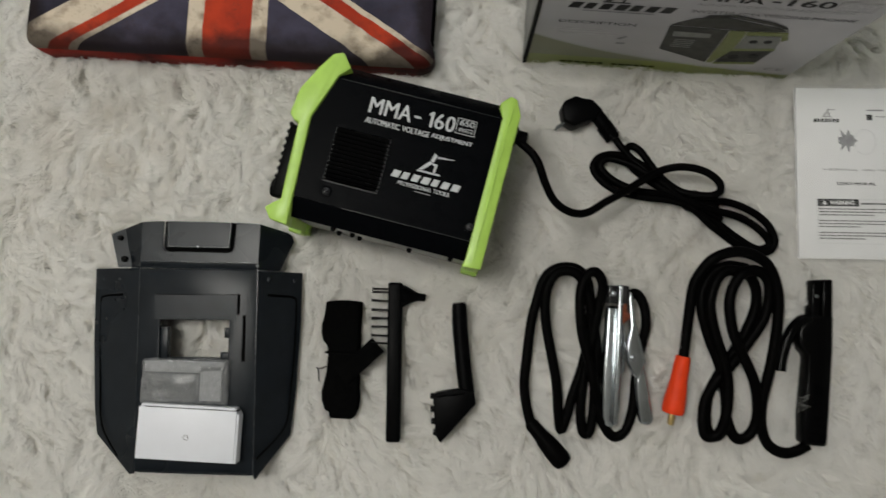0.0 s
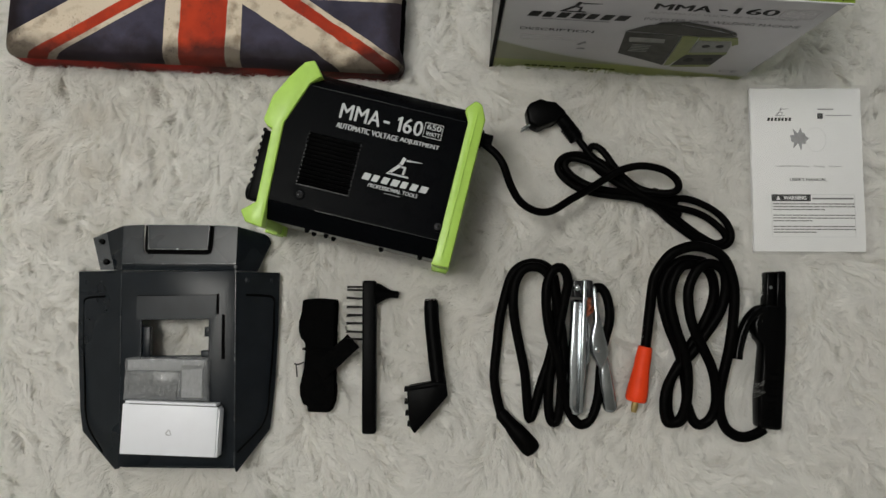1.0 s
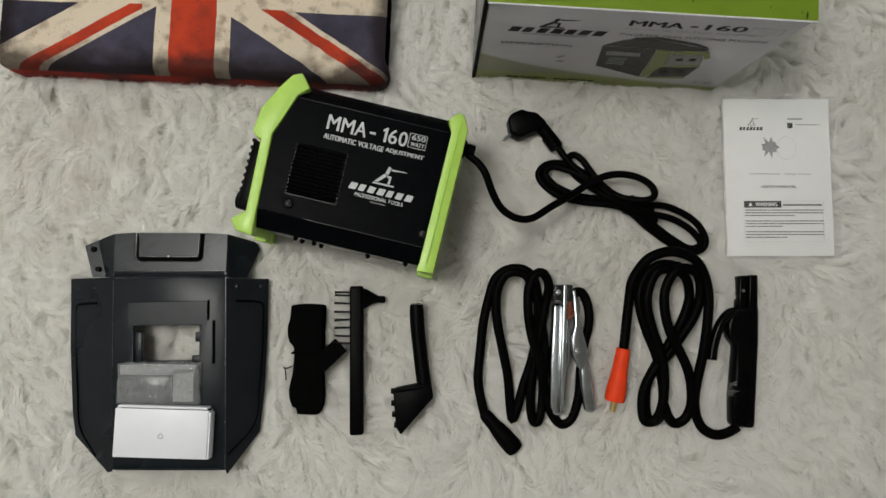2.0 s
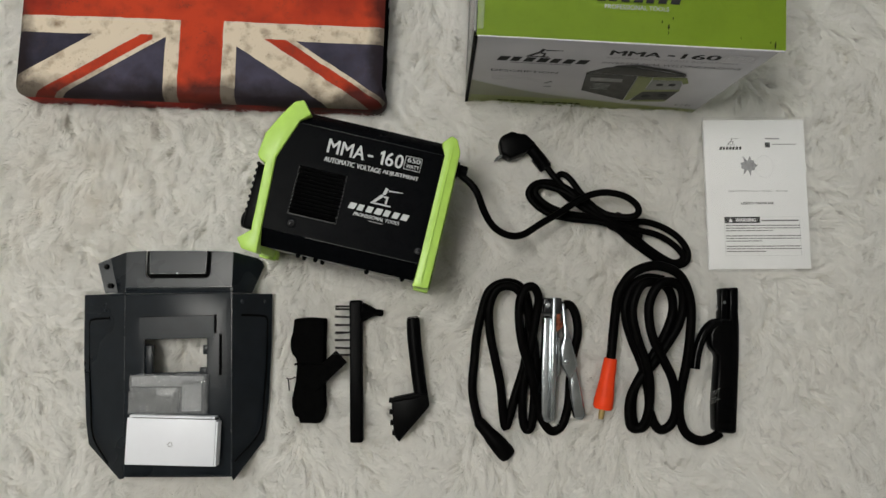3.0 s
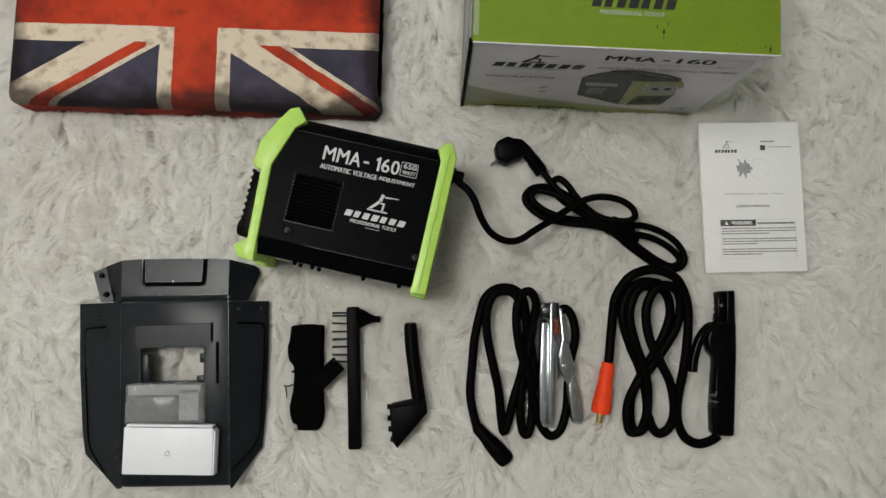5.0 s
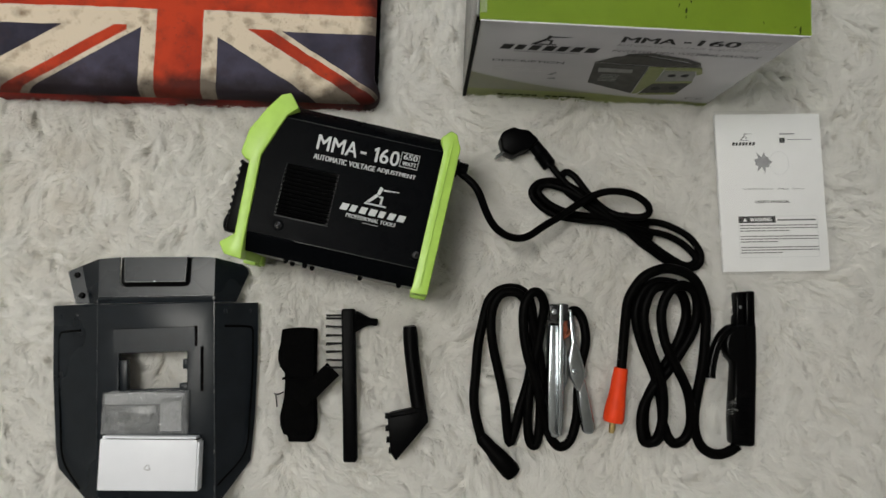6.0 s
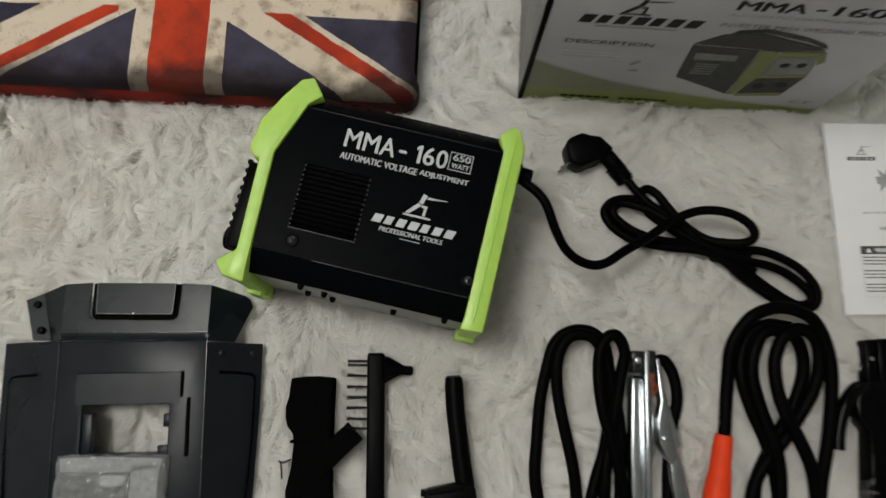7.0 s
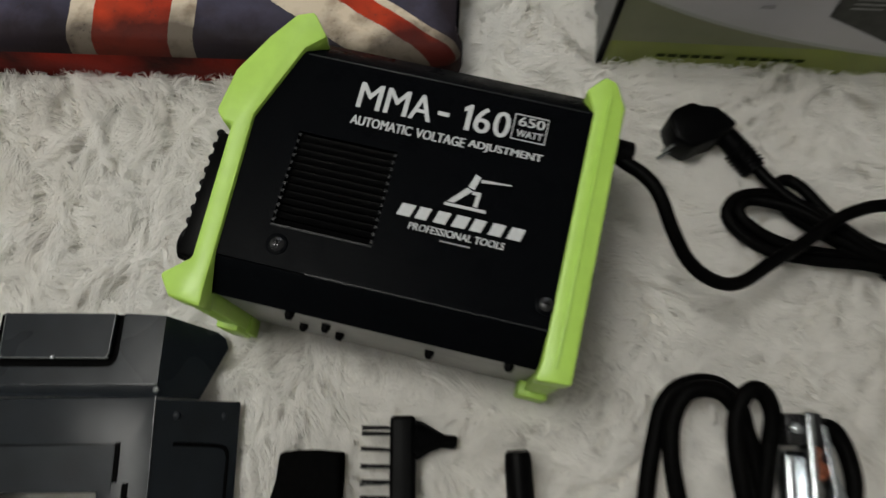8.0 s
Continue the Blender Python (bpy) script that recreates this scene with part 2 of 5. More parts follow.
def add_prism(bm, poly, lo, hi, axis="z"):
    """A polygon pushed along an axis: z takes (x, y), x takes (y, z), y takes (x, z)."""
    def at(p, h):
        return {"z": (p[0], p[1], h), "x": (h, p[0], p[1]), "y": (p[0], h, p[1])}[axis]
    a = [bm.verts.new(at(p, lo)) for p in poly]
    b = [bm.verts.new(at(p, hi)) for p in poly]
    bm.faces.new(a)
    bm.faces.new(b[::-1])
    for i in range(len(poly)):
        j = (i + 1) % len(poly)
        bm.faces.new((a[j], a[i], b[i], b[j]))
    return bm


def prism(poly, lo, hi, axis="z", bevel=0.0, segments=2):
    bm = add_prism(bmesh.new(), poly, lo, hi, axis)
    bmesh.ops.recalc_face_normals(bm, faces=bm.faces)
    return soften(bm, bevel, segments) if bevel else bm


def box(x0, x1, y0, y1, z0, z1, bevel=0.0, segments=2):
    return prism([(x0, y0), (x1, y0), (x1, y1), (x0, y1)], z0, z1, "z", bevel, segments)


def joined(*bms):
    out = bmesh.new()
    for b in bms:
        me = bpy.data.meshes.new("tmp")
        b.to_mesh(me)
        b.free()
        out.from_mesh(me)
        bpy.data.meshes.remove(me)
    return out


def moved(bm, m):
    bmesh.ops.transform(bm, matrix=m, verts=bm.verts)
    return bm


def lathe(profile, sides=20, m=None):
    """(radius, height) pairs turned about z."""
    bm = bmesh.new()
    rings = []
    for r, h in profile:
        rings.append([bm.verts.new((r * math.cos(2 * math.pi * i / sides), r * math.sin(2 * math.pi * i / sides), h)) for i in range(sides)])
    for a, b in zip(rings, rings[1:]):
        for i in range(sides):
            j = (i + 1) % sides
            bm.faces.new((a[i], a[j], b[j], b[i])).smooth = True
    bm.faces.new(rings[0][::-1])
    bm.faces.new(rings[-1])
    return moved(bm, m) if m else bm


def smooth_path(points, step=5):
    """A rounded line through the points."""
    p = [Vector(q) for q in points]
    p = [p[0] * 2 - p[1]] + p + [p[-1] * 2 - p[-2]]
    out = []
    for a, b, c, d in zip(p, p[1:], p[2:], p[3:]):
        for i in range(step):
            t = i / step
            out.append(0.5 * (2 * b + (c - a) * t + (2 * a - 5 * b + 4 * c - d) * t * t + (3 * b - a - 3 * c + d) * t ** 3))
    return out + [p[-2]]


def tube(points, radius, sides=10, step=5, ends=1.0):
    line = smooth_path(points, step)
    bm = bmesh.new()
    rings, up = [], Vector((0, 0, 1))
    for i, q in enumerate(line):
        way = (line[min(i + 1, len(line) - 1)] - line[max(i - 1, 0)]).normalized()
        side = way.cross(up)
        side = side.normalized() if side.length > 1e-4 else Vector((1, 0, 0))
        top = side.cross(way)
        r = radius * (ends if i in (0, len(line) - 1) else 1)
        rings.append([bm.verts.new(q + r * (math.cos(2 * math.pi * k / sides) * side + math.sin(2 * math.pi * k / sides) * top)) for k in range(sides)])
    for a, b in zip(rings, rings[1:]):
        for i in range(sides):
            j = (i + 1) % sides
            bm.faces.new((a[i], a[j], b[j], b[i])).smooth = True
    bm.faces.new(rings[0][::-1])
    bm.faces.new(rings[-1])
    return bm


def lettering(name, words, x0, x1, y0, y1, m, material, parent, bold=0.0, slant=0.0, label="", double=0.0):
    """Words in the built-in font, fitted to a rectangle in the plane of m."""
    c = bpy.data.curves.new(name, "FONT")
    c.body, c.offset, c.shear = words, bold, slant
    c.resolution_u = 3
    ob = new(name, c)
    bpy.context.view_layer.update()
    me = bpy.data.meshes.new_from_object(ob.evaluated_get(bpy.context.evaluated_depsgraph_get()))
    bpy.data.objects.remove(ob)
    bpy.data.curves.remove(c)
    co = np.empty(len(me.vertices) * 3, dtype=np.float32)
    me.vertices.foreach_get("co", co)
    co = co.reshape(-1, 3)
    lo, hi = co.min(0), co.max(0)
    co[:, 0] = x0 + (co[:, 0] - lo[0]) / (hi[0] - lo[0]) * (x1 - x0)
    co[:, 1] = y0 + (co[:, 1] - lo[1]) / (hi[1] - lo[1]) * (y1 - y0)
    co[:, 2] = 0
    me.vertices.foreach_set("co", co.ravel())
    if double:
        bm = bmesh.new()
        bm.from_mesh(me)
        first = bm.verts[:] + bm.edges[:] + bm.faces[:]
        for k in (1, 2):
            got = bmesh.ops.duplicate(bm, geom=first)["geom"]
            bmesh.ops.translate(bm, vec=(double * k / 2, 0, 0.00006 * k), verts=[g for g in got if isinstance(g, bmesh.types.BMVert)])
        bm.to_mesh(me)
        bm.free()
    me.transform(m)
    me.materials.clear()
    me.materials.append(material)
    out = new(name, me)
    out.parent = parent
    return tagged(out, label)


def flat(polys, m, thick=0.0003):
    """Thin printed shapes in the plane of m."""
    bm = bmesh.new()
    for p in polys:
        add_prism(bm, p, 0, thick)
    return moved(bm, m)


def rect(x0, x1, y0, y1):
    return [(x0, y0), (x1, y0), (x1, y1), (x0, y1)]


def word_bars(x0, x1, y0, y1, count, lean=0.2):
    """Plain leaning blocks in place of a maker's name."""
    w, h = (x1 - x0) / count, y1 - y0
    out = []
    for i in range(count):
        a, b = x0 + (i + 0.06) * w, x0 + (i + (0.80, 0.68, 0.74)[i % 3]) * w
        out.append([(a, y0), (b, y0), (b + lean * h, y1), (a + lean * h, y1)])
    return out


def emblem(x, y, s):
    """A plain leaning mark on a base bar."""
    return [[(x - 0.42 * s, y), (x + 0.56 * s, y), (x + 0.54 * s, y + 0.07 * s), (x - 0.40 * s, y + 0.07 * s)],
            [(x - 0.36 * s, y + 0.10 * s), (x - 0.20 * s, y + 0.10 * s), (x + 0.16 * s, y + 0.46 * s), (x + 0.02 * s, y + 0.52 * s)],
            [(x + 0.24 * s, y + 0.10 * s), (x + 0.34 * s, y + 0.10 * s), (x + 0.36 * s, y + 0.46 * s), (x + 0.16 * s, y + 0.46 * s), (x + 0.16 * s, y + 0.38 * s), (x + 0.27 * s, y + 0.38 * s)],
            [(x + 0.04 * s, y + 0.54 * s), (x + 0.18 * s, y + 0.50 * s), (x + 0.28 * s, y + 0.82 * s), (x + 0.14 * s, y + 0.88 * s)],
            [(x + 0.30 * s, y + 0.70 * s), (x + 1.0 * s, y + 0.78 * s), (x + 1.0 * s, y + 0.80 * s), (x + 0.30 * s, y + 0.78 * s)]]


# ---------- room ----------
def wall(name, x0, x1, y0, y1, z0, z1, material=PLASTER):
    ob = new(name, finish(name, box(x0, x1, y0, y1, z0, z1), material))
    return tagged(ob, kind="structure")


wall("floor", -2.0, 2.2, -1.8, 2.4, -0.13, -0.03, TILE)
wall("ceiling", -2.15, 2.35, -1.95, 2.55, 2.6, 2.7)
wall("wall_west", -2.15, -2.0, -1.8, 2.4, -0.13, 2.6)
wall("wall_south", -2.15, 2.35, -1.95, -1.8, -0.13, 2.6)
wall("wall_east", 2.2, 2.35, -1.8, 2.4, -0.13, 2.6)
north = joined(box(-2.15, 2.35, 2.4, 2.55, -0.13, 0.9), box(-2.15, 2.35, 2.4, 2.55, 2.2, 2.6),
               box(-2.15, -0.52, 2.4, 2.55, 0.9, 2.2), box(1.32, 2.35, 2.4, 2.55, 0.9, 2.2))
tagged(new("wall_north", finish("wall_north", north, PLASTER)), kind="structure")
# Unseen window, added with its wall opening to go with the fill.
window = tagged(new("assumed_window"), kind="structure")
part("window_frame", joined(box(-0.52, -0.47, 2.44, 2.5, 0.9, 2.2), box(1.27, 1.32, 2.44, 2.5, 0.9, 2.2),
                            box(-0.47, 1.27, 2.44, 2.5, 0.9, 0.95), box(-0.47, 1.27, 2.44, 2.5, 2.15, 2.2)), CARD, window)

pane = part("pane", box(-0.47, 1.27, 2.466, 2.472, 0.95, 2.15), SLEEVE, window)
pane.visible_shadow = False

lamp = thing("ceiling_lamp", pose(-0.80, 0.26, 2.6), "round white ceiling lamp, switched on", "lamp")
part("lamp_base", lathe([(0.44, -0.02), (0.46, -0.01), (0.46, 0.0)], 32), CARD, lamp)
GLOW = mat("lamp_diffuser", (0.9, 0.9, 0.88), 0.4)
GLOW.node_tree.nodes["Principled BSDF"].inputs["Emission Color"].default_value = (1, 0.95, 0.86, 1)
GLOW.node_tree.nodes["Principled BSDF"].inputs["Emission Strength"].default_value = 12
part("diffuser", lathe([(0.08, -0.10), (0.30, -0.085), (0.41, -0.05), (0.43, -0.02)], 32), GLOW, lamp)


# ---------- welding machine, lying on its side ----------
MACHINE_AT = pose(-0.03, 0.06, 0.001, 0, 0.3, -11.6)


def welding_machine():
    top = 0.122
    w = thing("welding_machine", MACHINE_AT, "black welder with lime green end frames lying on its side", "welding machine")
    u0, u1, v0, v1 = -0.0745, -0.0135, -0.0350, 0.0250
    core = prism([(-0.078, 0.006), (-0.078, 0.1105), (0.077, 0.1105), (0.095, 0.103), (0.095, 0.022), (0.077, 0.004)], -0.104, 0.1, "x")
    lip = prism([(-0.082, 0.111), (-0.0605, top), (-0.0605, 0.1108), (-0.078, 0.1108)], -0.104, 0.1, "x", 0.0008)
    hip = prism([(0.0768, 0.1108), (0.0768, top), (0.0785, top - 0.0006), (0.095, 0.1055), (0.0955, 0.1034)], -0.104, 0.1, "x")
    plates = [box(-0.104, u0, -0.06, 0.0767, 0.1108, top), box(u1, 0.1, -0.06, 0.0767, 0.1108, top),
              box(u0, u1, -0.06, v0, 0.1108, top), box(u0, u1, v1, 0.0767, 0.1108, top)]
    part("housing", joined(core, lip, hip, *plates), POWDER, w, "black powder-coated steel housing")
    part("vent_well", box(u0 - 0.001, u1 + 0.001, v0 - 0.001, v1 + 0.001, 0.1107, 0.1115), DEEP, w)
    pitch = (v1 - v0) / 13
    slat = finish("slat", prism([(-0.0016, 0.1176), (-0.0014, 0.1168), (0.0015, 0.1196), (0.0013, 0.1206)], u0 + 0.0005, u1 - 0.0005, "x"), SLAT)
    for i in range(13):
        s = new("slat", slat)
        s.parent = w
        s.location = (0, v0 + (i + 0.5) * pitch, 0)
    # Louvre tips take the highlight black to look lit.
    tip = finish("louvre_tip", prism([(-0.0020, -0.0016), (0.0004, -0.0004), (-0.0014, 0.0014)], top - 0.0004, top + 0.0004), EDGE)
    for i in range(13):
        for u, flip in ((u0 - 0.0002, 180), (u1 + 0.0002, 0)):
            t = new("louvre_tip", tip)
            t.parent = w
            t.matrix_basis = pose(u, v0 + (i + 0.5) * pitch, 0, 0, 0, flip)
    # Lighter strips paint the light caught on the rim and folded edges.
    part("vent_rim", box(u0, u1, v0 - 0.0012, v0, top, top + 0.0007), EDGE, w)
    part("fold", box(-0.046, 0.096, -0.0606, -0.0598, top - 0.0002, top + 0.0008), EDGE, w, "fold line with painted edge highlight")
    part("fold", box(-0.084, 0.094, 0.0764, 0.0774, top - 0.0006, top + 0.0004, 0.0003), EDGE, w)
    for u, v in ((-0.0672, -0.0466), (0.0915, -0.0456)):
        at = pose(u, v, top)
        sc = part("screw", lathe([(0.0042, -0.001), (0.0042, 0.0008), (0.0032, 0.0017), (0.0008, 0.0019)], 16, at), SCREW, w)
        part("slot", joined(box(u - 0.002, u + 0.002, v - 0.0004, v + 0.0004, top + 0.0017, top + 0.0021), box(u - 0.0004, u + 0.0004, v - 0.002, v + 0.002, top + 0.0017, top + 0.0021)), DEEP, sc)
        part("washer", lathe([(0.0064, 0.0), (0.0064, 0.0004), (0.0055, 0.0007), (0.0042, 0.0007)], 18, at), POWDER, sc)
    # front frame
    side = [(-0.0982, 0.1007), (-0.0879, 0.105), (-0.0753, 0.0892), (-0.0863, 0.0787), (-0.1041, 0.0279), (-0.099, -0.0825), (-0.0979, -0.0925),
            (-0.1177, -0.0906), (-0.1263, -0.0791), (-0.1117, -0.0658), (-0.1156, 0.0193), (-0.1207, 0.0192), (-0.1272, 0.026), (-0.1241, 0.0543), (-0.1105, 0.0817)]
    rib = [(-0.0985, 0.097), (-0.088, 0.099), (-0.080, 0.088), (-0.0863, 0.0787), (-0.1041, 0.0279), (-0.0995, -0.078), (-0.111, -0.076), (-0.1138, 0.02), (-0.122, 0.03), (-0.120, 0.053)]
    part("front_frame", joined(prism(side, 0.103, 0.1255, "z", 0.0018), prism(side, 0.0, 0.022, "z", 0.0018), prism(rib, 0.022, 0.103),
                               box(-0.1165, -0.1005, -0.0900, -0.0790, 0.018, 0.106, 0.0015),
                               box(-0.1170, -0.1015, -0.0940, -0.0800, 0.004, 0.040, 0.0015)), LIME, w, "lime green moulded front frame")
    part("front_panel", box(-0.1275, -0.109, -0.064, 0.018, 0.01, 0.112, 0.003), BLACK, w)
    for i in range(9):
        v = -0.050 + i * 0.0085
        part("grip_rib", tube([(-0.1275, v, 0.016), (-0.1285, v, 0.06), (-0.1275, v, 0.108)], 0.0026, 8, 3), BLACK, w)
    part("knob", lathe([(0.011, 0), (0.0115, 0.006), (0.0105, 0.012), (0.008, 0.0135)], 20, pose(-0.120, -0.053, 0.094, 0, -90, 0)), BLACK, w)
    part("front_handle", tube([(-0.110, 0.072, 0.03), (-0.128, 0.060, 0.04), (-0.131, 0.052, 0.06), (-0.128, 0.060, 0.08), (-0.110, 0.072, 0.09)], 0.006, 10, 4), BLACK, w)
    # rear frame
    side = [(0.0898, 0.0918), (0.0997, 0.1031), (0.1074, 0.1006), (0.1148, 0.0848), (0.1137, -0.0872), (0.0935, -0.0884), (0.0953, -0.0778), (0.0955, -0.0574), (0.0965, 0.077)]
    rib = [(0.092, 0.0905), (0.0995, 0.097), (0.108, 0.094), (0.1125, 0.083), (0.1118, -0.078), (0.096, -0.078), (0.0965, 0.077)]
    part("rear_frame", joined(prism(side, 0.103, 0.1235, "z", 0.0018), prism(side, 0.0, 0.022, "z", 0.0018), prism(rib, 0.022, 0.103),
                              prism([(0.1040, 0.088), (0.1050, 0.090), (0.1058, 0.088), (0.1045, -0.080), (0.1030, -0.080)], 0.1225, 0.1250, "z", 0.0008),
                              box(0.0965, 0.1125, -0.0865, -0.0770, 0.018, 0.106, 0.0015),
                              box(0.0925, 0.1125, -0.0905, -0.0790, 0.004, 0.034, 0.0015)), LIME, w, "lime green moulded rear frame")
    part("rear_panel", box(0.1, 0.1135, -0.07, 0.085, 0.018, 0.105), BLACK, w)
    # underside
    part("bottom_plate", box(-0.098, 0.096, -0.0805, -0.0782, 0.012, 0.1085, 0.0006), STEEL, w, "bare grey steel bottom plate")
    for u, z in ((-0.053, 0.1038), (-0.0535, 0.059), (-0.0344, 0.0827), (-0.0298, 0.0555), (0.0311, 0.0744), (0.0792, 0.106)):
        part("bottom_screw", lathe([(0.0030, 0), (0.0030, 0.003), (0.0018, 0.0055), (0.0005, 0.0058)], 10, pose(u, -0.080, z, 90, 0, 0)), BLACK, w)
    # print
    m = pose(0, 0, top + 0.0003)
    for sign, a, b in (("M", -0.0462, -0.0314), ("M", -0.0290, -0.0144), ("A", -0.0134, 0.0008), ("6", 0.0266, 0.0370), ("0", 0.0386, 0.0490)):
        lettering("model_lettering", sign, a, b - 0.0007, 0.0484, 0.0656, m, PRINT_WHITE, w, double=0.0007)
    part("model_lettering", flat([[(0.0218, 0.0484), (0.0248, 0.0484), (0.0248, 0.0656), (0.0228, 0.0656), (0.0196, 0.0630), (0.0196, 0.0604), (0.0218, 0.0616)]], m), PRINT_WHITE, w)
    part("model_dash", flat([rect(0.0042, 0.0112, 0.0544, 0.0570)], m), PRINT_WHITE, w)
    lettering("rating_lettering", "650", 0.0533, 0.0692, 0.0588, 0.0650, m, PRINT_WHITE, w, double=0.0004)
    lettering("unit_lettering", "WATT", 0.0533, 0.0692, 0.0516, 0.0562, m, PRINT_WHITE, w, double=0.0003)
    part("rating_border", flat([rect(0.0504, 0.0714, 0.0493, 0.0499), rect(0.0504, 0.0714, 0.0658, 0.0664), rect(0.0504, 0.0510, 0.0499, 0.0658), rect(0.0708, 0.0714, 0.0499, 0.0658)], m), PRINT_WHITE, w)
    for words, a, b in (("AUTOMATIC", -0.0468, -0.0088), ("VOLTAGE", -0.0060, 0.0242), ("ADJUSTMENT", 0.0266, 0.0716)):
        lettering("slogan_lettering", words, a, b, 0.0368, 0.0430, m, PRINT_WHITE, w, double=0.0005)
    part("emblem", flat(emblem(0.032, -0.0010, 0.026), m), PRINT_WHITE, w)
    for bar in word_bars(-0.0052, 0.0715, -0.0130, -0.0054, 7, 0.3):
        part("name_bar", flat([bar], m), PRINT_WHITE, w)
    lettering("trade_lettering", "PROFESSIONAL TOOLS", 0.0040, 0.0612, -0.0202, -0.0158, m, PRINT_WHITE, w, double=0.0003, slant=0.15)
    part("small_print", flat([rect(0.024, 0.042, -0.0236, -0.0228)], m), GREY_INK, w)
    # mains lead
    inv = MACHINE_AT.inverted()

    def local(points):
        return [inv @ Vector(p) for p in points]

    part("grommet", joined(lathe([(0.011, 0), (0.011, 0.004), (0.008, 0.005), (0.0075, 0.015), (0.006, 0.016)], 16, pose(0.1125, 0.0675, 0.098, 0, 90, 0))), BLACK, w)
    lead = [(0.102, 0.097, 0.098), (0.114, 0.086, 0.102), (0.123, 0.073, 0.104), (0.132, 0.052, 0.098), (0.143, 0.036, 0.088), (0.157, 0.027, 0.079),
        (0.173, 0.024, 0.071), (0.188, 0.028, 0.066), (0.207, 0.041, 0.060), (0.231, 0.056, 0.054), (0.251, 0.070, 0.050), (0.269, 0.081, 0.050),
        (0.288, 0.087, 0.051), (0.307, 0.087, 0.052), (0.325, 0.082, 0.052), (0.338, 0.072, 0.052), (0.341, 0.062, 0.050), (0.334, 0.057, 0.044),
        (0.319, 0.058, 0.036), (0.301, 0.063, 0.028), (0.283, 0.076, 0.024), (0.268, 0.093, 0.022), (0.255, 0.111, 0.020), (0.244, 0.118, 0.018),
        (0.237, 0.110, 0.018), (0.245, 0.092, 0.018), (0.272, 0.072, 0.020), (0.303, 0.054, 0.022)]
    lead += [(0.329, 0.051, 0.024), (0.357, 0.054, 0.022), (0.383, 0.047, 0.020), (0.405, 0.033, 0.020), (0.417, 0.014, 0.020), (0.415, 0.000, 0.019),
        (0.402, -0.005, 0.018), (0.381, -0.000, 0.018), (0.361, 0.011, 0.020), (0.341, 0.026, 0.022), (0.318, 0.044, 0.024), (0.294, 0.052, 0.024),
        (0.260, 0.055, 0.022), (0.229, 0.061, 0.020), (0.208, 0.074, 0.019), (0.198, 0.089, 0.019), (0.206, 0.102, 0.019), (0.225, 0.106, 0.019),
        (0.248, 0.099, 0.020), (0.271, 0.082, 0.026), (0.301, 0.057, 0.028), (0.333, 0.044, 0.026), (0.369, 0.038, 0.022), (0.393, 0.027, 0.020),
        (0.409, 0.012, 0.020), (0.410, 0.003, 0.019), (0.397, -0.001, 0.018), (0.374, 0.011, 0.018)]
    lead += [(0.346, 0.031, 0.019), (0.319, 0.052, 0.020), (0.287, 0.059, 0.020), (0.256, 0.062, 0.020), (0.229, 0.071, 0.019), (0.212, 0.083, 0.019),
        (0.207, 0.093, 0.019), (0.217, 0.101, 0.020), (0.243, 0.093, 0.026), (0.262, 0.081, 0.030), (0.257, 0.089, 0.028), (0.244, 0.100, 0.024),
        (0.231, 0.116, 0.020), (0.223, 0.127, 0.019)]
    cord = part("mains_lead", tube(local([(0.098, 0.104, 0.1)] + lead), 0.0046, 10, 4), RUBBER, w, "coiled black rubber mains lead")
    # inner turns of the bundle
    turns = [[(0.255, 0.094, 0.024), (0.272, 0.079, 0.026), (0.294, 0.065, 0.026), (0.324, 0.054, 0.024), (0.348, 0.046, 0.022)],
             [(0.262, 0.077, 0.024), (0.286, 0.063, 0.027), (0.309, 0.052, 0.027), (0.333, 0.042, 0.024), (0.353, 0.032, 0.020)],
             [(0.275, 0.065, 0.022), (0.298, 0.054, 0.024), (0.322, 0.041, 0.022), (0.340, 0.026, 0.020), (0.358, 0.014, 0.018)]]
    for turn in turns:
        part("cord_turn", tube(local(turn), 0.0046, 10, 4), RUBBER, cord)
    part("cable_tie", moved(lathe([(0.013, -0.004), (0.014, 0), (0.013, 0.004)], 14), inv @ pose(0.318, 0.054, 0.018, 90, 0, 62)), RUBBER, cord)
    # angled plug
    neck = tube(local([(0.222, 0.125, 0.018), (0.214, 0.137, 0.018), (0.203, 0.150, 0.020), (0.192, 0.160, 0.021)]), 0.0088, 12, 4)
    head = prism([(0.1550, 0.1593), (0.1590, 0.1660), (0.1730, 0.1727), (0.1800, 0.1700), (0.1920, 0.1690), (0.2060, 0.1560), (0.1920, 0.1440), (0.1850, 0.1414), (0.1710, 0.1348), (0.1585, 0.1415)], 0.006, 0.036, "z", 0.0032, 3)
    ribs = [moved(lathe([(0.0100, -0.0009), (0.0104, 0), (0.0100, 0.0009)], 12), inv @ look((0.2205 - 0.0021 * i, 0.128 + 0.0026 * i, 0.018), (0.19, 0.166, 0.018))) for i in range(6)]
    plug = part("plug", joined(neck, moved(head, inv)), BLACK, cord, "angled black earthed plug")
    for ridge in ribs:
        part("ridge", ridge, BLACK, plug)
    for z in (0.014, 0.027):
        part("pin", tube(local([(0.166, 0.1450, z), (0.158, 0.1395, z), (0.1505, 0.1343, z)]), 0.0014, 10, 2, 0.7), ZINC, plug, "bright metal pin")


